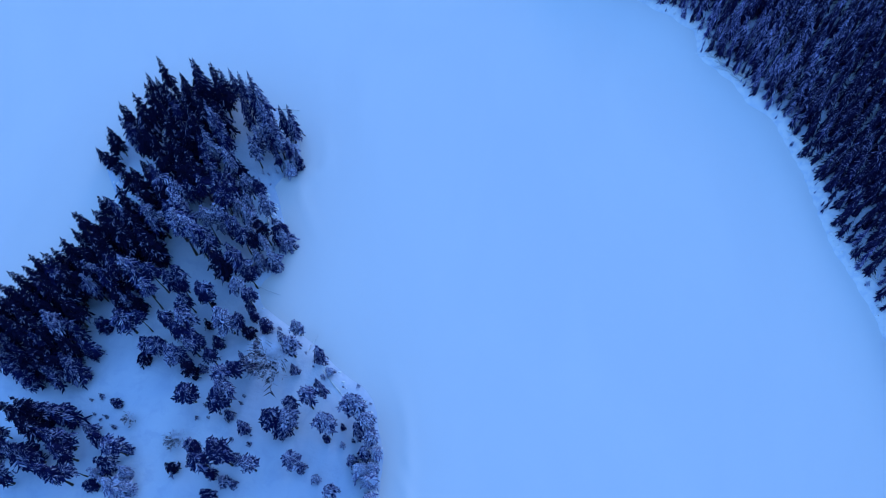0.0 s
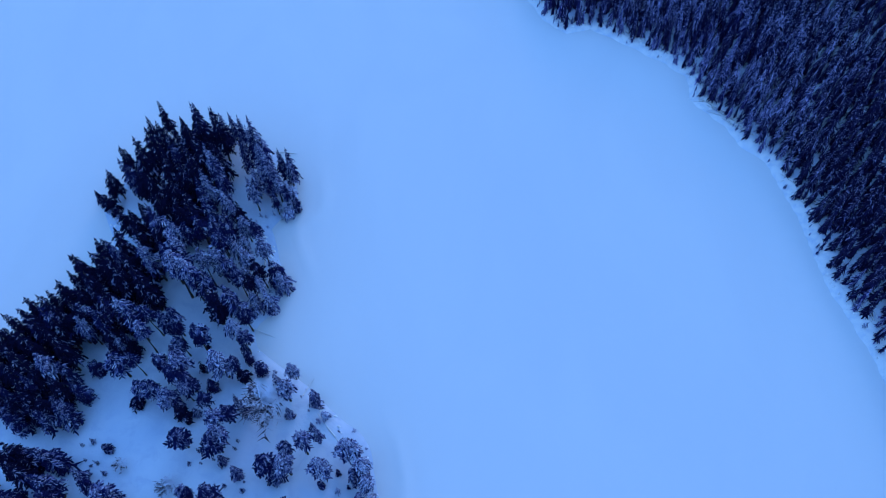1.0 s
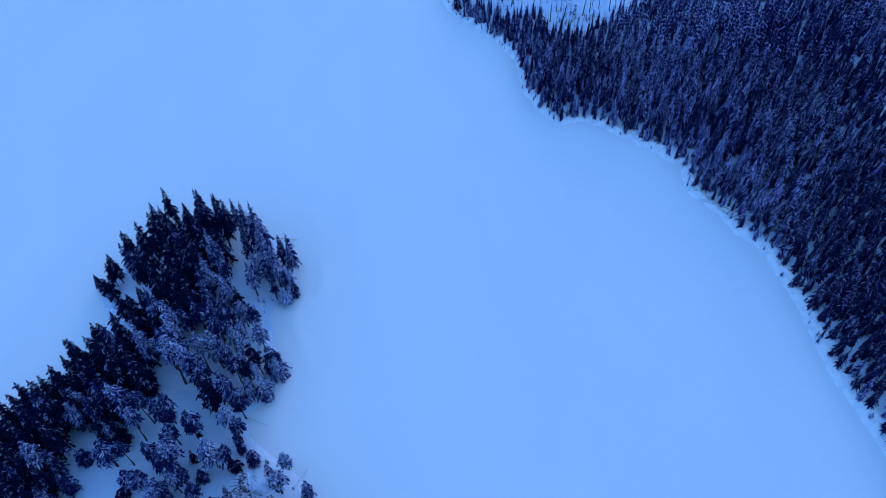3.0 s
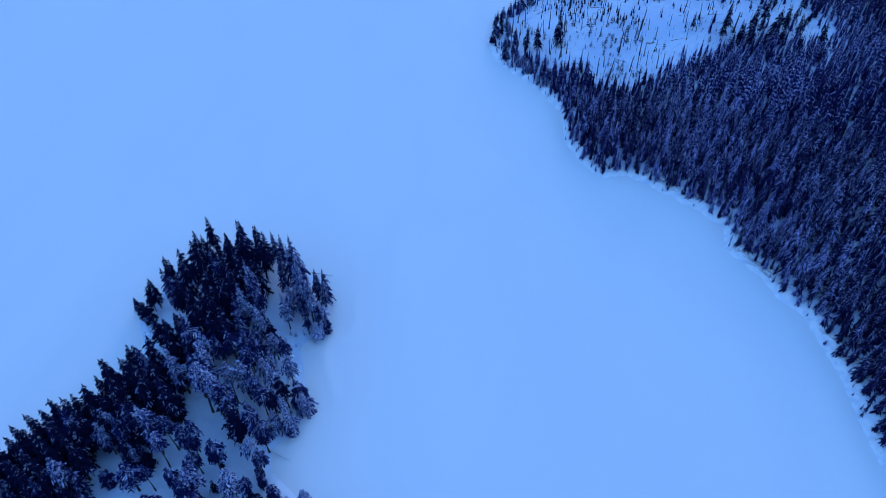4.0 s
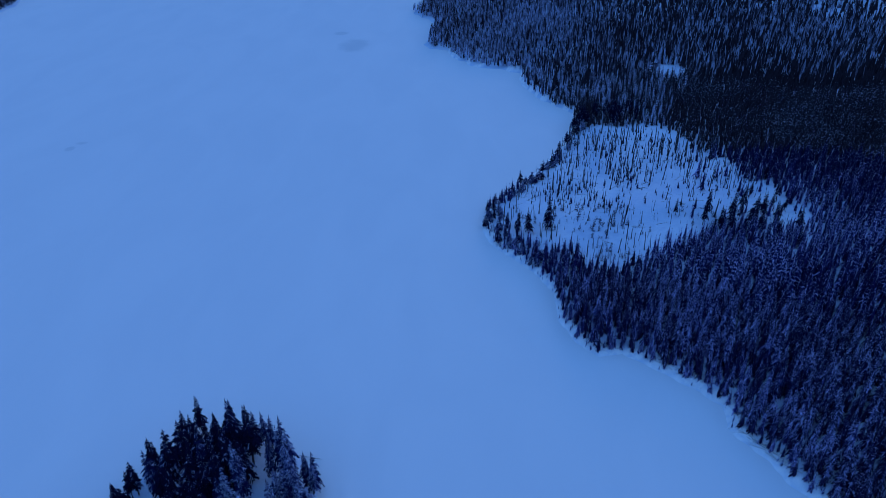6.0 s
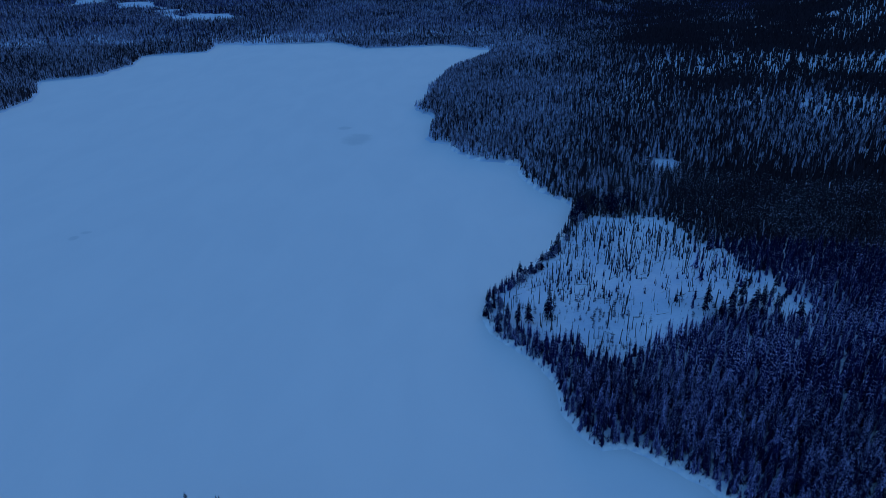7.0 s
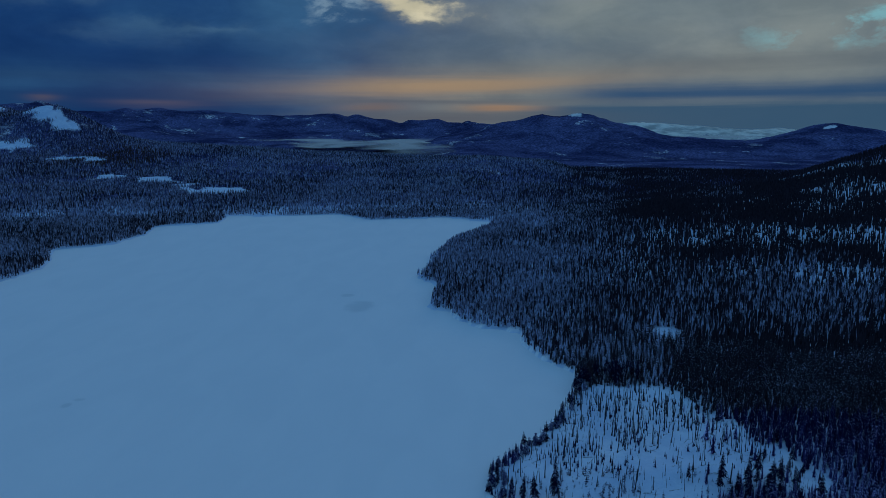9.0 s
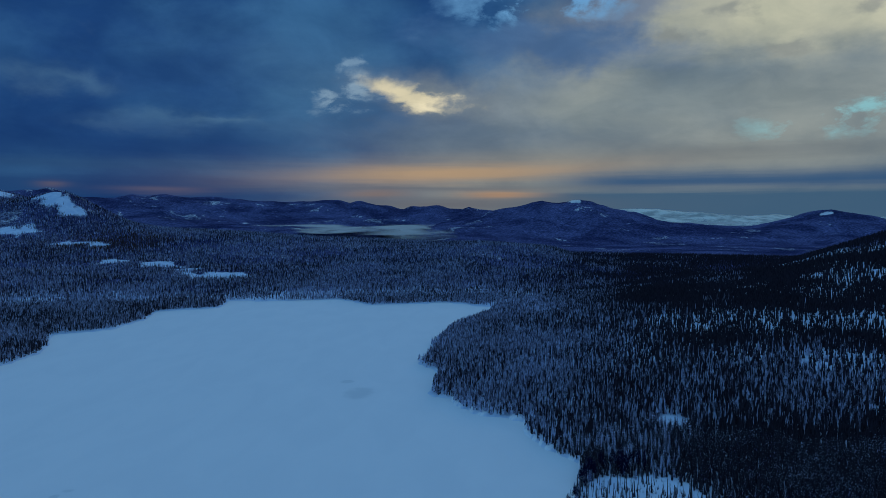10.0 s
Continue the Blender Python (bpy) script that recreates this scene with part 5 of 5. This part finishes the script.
# ---- a frosted bare tree with spreading limbs, and two frosted shrubs
def bare_tree(x, y, tall, limbs, spread, name, label):
    rng = random.Random(int(x * 7))
    z = float(lie(np.array([x]), np.array([y]))[0])
    tree = tagged(new(name), label, "tree" if tall > 4 else "shrub")
    tree.matrix_world = pose(x, y, z - 0.05)
    co, tri = stem_arrays(int(x), 7, 5, 0.02, 0.97)
    thing_part("trunk", raw_mesh("trunk", co * tall, tri, [bark_mat], smooth=True), tree)

    def twig(bm, a, b2, ra, rb):
        a, b2 = Vector(a), Vector(b2)
        f = (b2 - a).normalized()
        u = f.orthogonal().normalized()
        v = f.cross(u)
        ring = [[bm.verts.new(p + (u * math.cos(k * 2.094) + v * math.sin(k * 2.094)) * q) for k in range(3)] for p, q in ((a, ra), (b2, rb))]
        for k in range(3):
            bm.faces.new((ring[0][k], ring[0][(k + 1) % 3], ring[1][(k + 1) % 3], ring[1][k]))

    for _ in range(limbs):
        bm = bmesh.new()
        z, ang = tall * rng.uniform(0.25, 0.95), rng.uniform(0, 6.283)
        ln = spread * rng.uniform(0.55, 1.0) * (1.1 - 0.6 * z / tall)
        a = (0, 0, z)
        m = (ln * 0.5 * math.cos(ang), ln * 0.5 * math.sin(ang), z + 0.25 * ln)
        e = (ln * math.cos(ang + rng.uniform(-0.2, 0.2)), ln * math.sin(ang), z + 0.32 * ln)
        twig(bm, a, m, 0.04 * ln + 0.03, 0.035 * ln + 0.02), twig(bm, m, e, 0.035 * ln + 0.02, 0.02)
        for s in range(12):
            f = rng.uniform(0.2, 0.95)
            o = Vector(a).lerp(Vector(m), f * 2) if f < 0.5 else Vector(m).lerp(Vector(e), f * 2 - 1)
            t = ang + rng.choice((-1, 1)) * rng.uniform(0.5, 1.1)
            q = ln * rng.uniform(0.18, 0.4)
            twig(bm, o, o + Vector((q * math.cos(t), q * math.sin(t), q * rng.uniform(-0.1, 0.4))), 0.022 * ln + 0.02, 0.02)
        me = bpy.data.meshes.new("limb")
        bm.to_mesh(me)
        bm.free()
        me.materials.append(frost_wood)
        thing_part("limb", me, tree)


bare_tree(-26.5, 41.5, 9.0, 60, 5.2, "bare_tree", "bare spreading tree white with frost on the point")
bare_tree(-48.5, 34.7, 1.8, 20, 1.6, "frosted_shrub", "thin leafless shrub poking out of the snow")
bare_tree(-41.0, 30.8, 3.2, 40, 2.2, "frosted_shrub", "small leafless shrub dusted with frost")
bare_tree(-24.6, 85.0, 3.0, 40, 2.0, "frosted_shrub", "frosted leafless shrub on the snowy bank")

# ---- small frosted growth along the banks
x, y, rs = scatter(1.5, -85, 95, 12, 215, 12)
d = inland(x, y)
ok = (d > 0.1) & (d < 3.0) & (np.hypot(x, y) < 225) & (rs.rand(x.size) < 0.5) & ~((x < -40) & (y < 75))
x, y, d = x[ok], y[ok], d[ok]
rank = np.argsort(np.hypot(x, y))
for i in rank[:90]:
    plant("seedling", dice.choice(("frost", "frost", "white")), x[i], y[i], dice.uniform(0.7, 2.0), "on the snowy bank", "low growth along the banks")
k = rank[90:]
wood("bank_growth", "low frosted growth along the snowy banks", x[k], y[k], d[k], rs, 1.6, 4.2, near_thin_t, [needle_frost, needle_frost, needle_frost, bark_mat, clump_mat])

# ---- lumps of snow over stones and brush along the water's edge
lump_mat, n, b = material("bank_snow", 0.95, 0.0)
geo = n.add("ShaderNodeNewGeometry")
nz = n.split(geo.outputs["Normal"])[2]
s = n.step(n.math("ADD", nz, n.math("MULTIPLY", n.noise(geo.outputs["Position"], 1.3, 4.0), 1.0)), 0.45, 0.75)
n.link(n.mix(s, rgb(0.06, 0.055, 0.06), SNOW), b.inputs["Base Color"])
x, y, rs = scatter(0.85, -85, 95, 10, 232, 13)
d = inland(x, y)
ok = (d > 0.15) & (d < 1.9) & (rs.rand(x.size) < 0.9 * np.clip(waves(x, y, 7, 111, 2) - 0.3, 0, 1)) & ~((x < -45) & (y < 80))
x, y, d = x[ok], y[ok], d[ok]
z = np.maximum(lie(x, y, d), 0.0)
cos, tris, base = [], [], 0
for i in range(x.size):
    rng = random.Random(i)
    w, h, turn = rng.uniform(0.15, 0.5), rng.uniform(0.10, 0.30), rng.uniform(0, 6.28)
    ring = [(w * rng.uniform(0.7, 1.3) * math.cos(turn + 6.283 * k / 7), w * rng.uniform(0.5, 1.1) * math.sin(turn + 6.283 * k / 7), -0.15) for k in range(7)]
    cap = [(p[0] * rng.uniform(0.5, 0.75), p[1] * rng.uniform(0.5, 0.75), h * rng.uniform(0.6, 1.0)) for p in ring]
    co = np.array(ring + cap + [(rng.uniform(-0.1, 0.1), rng.uniform(-0.1, 0.1), h * 1.1)]) + (x[i], y[i], z[i])
    tri = [(k, (k + 1) % 7, 7 + (k + 1) % 7) for k in range(7)] + [(k, 7 + (k + 1) % 7, 7 + k) for k in range(7)] + [(7 + k, 7 + (k + 1) % 7, 14) for k in range(7)]
    cos.append(co), tris.append(np.array(tri) + base)
    base += 15
tagged(new("bank_snow", raw_mesh("bank_snow", np.concatenate(cos), np.concatenate(tris), [lump_mat], smooth=True)),
       "snow-capped stones and brush along the water's edge", "snow bank", kind="stuff")

# ================= fog lying in the valley beyond =================
def fog_bank(bearing, half, r0, r1, z0, z1, seed, ragged, label):
    """A sheet of fog that follows the valley floor, torn at its edges."""
    fx, fy = np.meshgrid(np.linspace(-1, 1, 90), np.linspace(0, 1, 60))
    fa, fr = np.radians(bearing + fx * half), r0 + fy * (r1 - r0)
    x, y = fr * np.sin(fa), fr * np.cos(fa)
    z = z0 + (z1 - z0) * fy + 26 * (waves(x, y, 360, seed, 5) - 0.5)
    me = raw_mesh("fog_bank", np.stack([x, y, z], 2).reshape(-1, 3), grid_faces(60, 90), [fog_mat], smooth=True)
    torn = (1 - np.abs(fx)) * 1.5 * np.clip(fy * 3, 0, 1) * np.clip((1 - fy) * 3, 0, 1) + ragged * (waves(x, y, 260, seed + 7, 5) - 0.55) - 0.25 * (fx < 0) * ragged * np.abs(fx)
    me.attributes.new("thick", "FLOAT", "POINT").data.foreach_set("value", np.clip(torn, 0, 1).ravel().astype(np.float32))
    tagged(new("fog_bank", me), label, "fog", kind="stuff")


fog_bank(-3.4, 4.6, 2000, 3700, 26, 62, 101, 1.8, "pale bank of fog lying in the distant valley")
fog_bank(-10.0, 6.5, 2500, 3300, 44, 62, 201, 3.0, "thin wisps of fog drifting over the valley")
fog_bank(20.6, 3.8, 3750, 4150, 50, 62, 301, 1.2, "pale strip of fog behind the dark mountain")
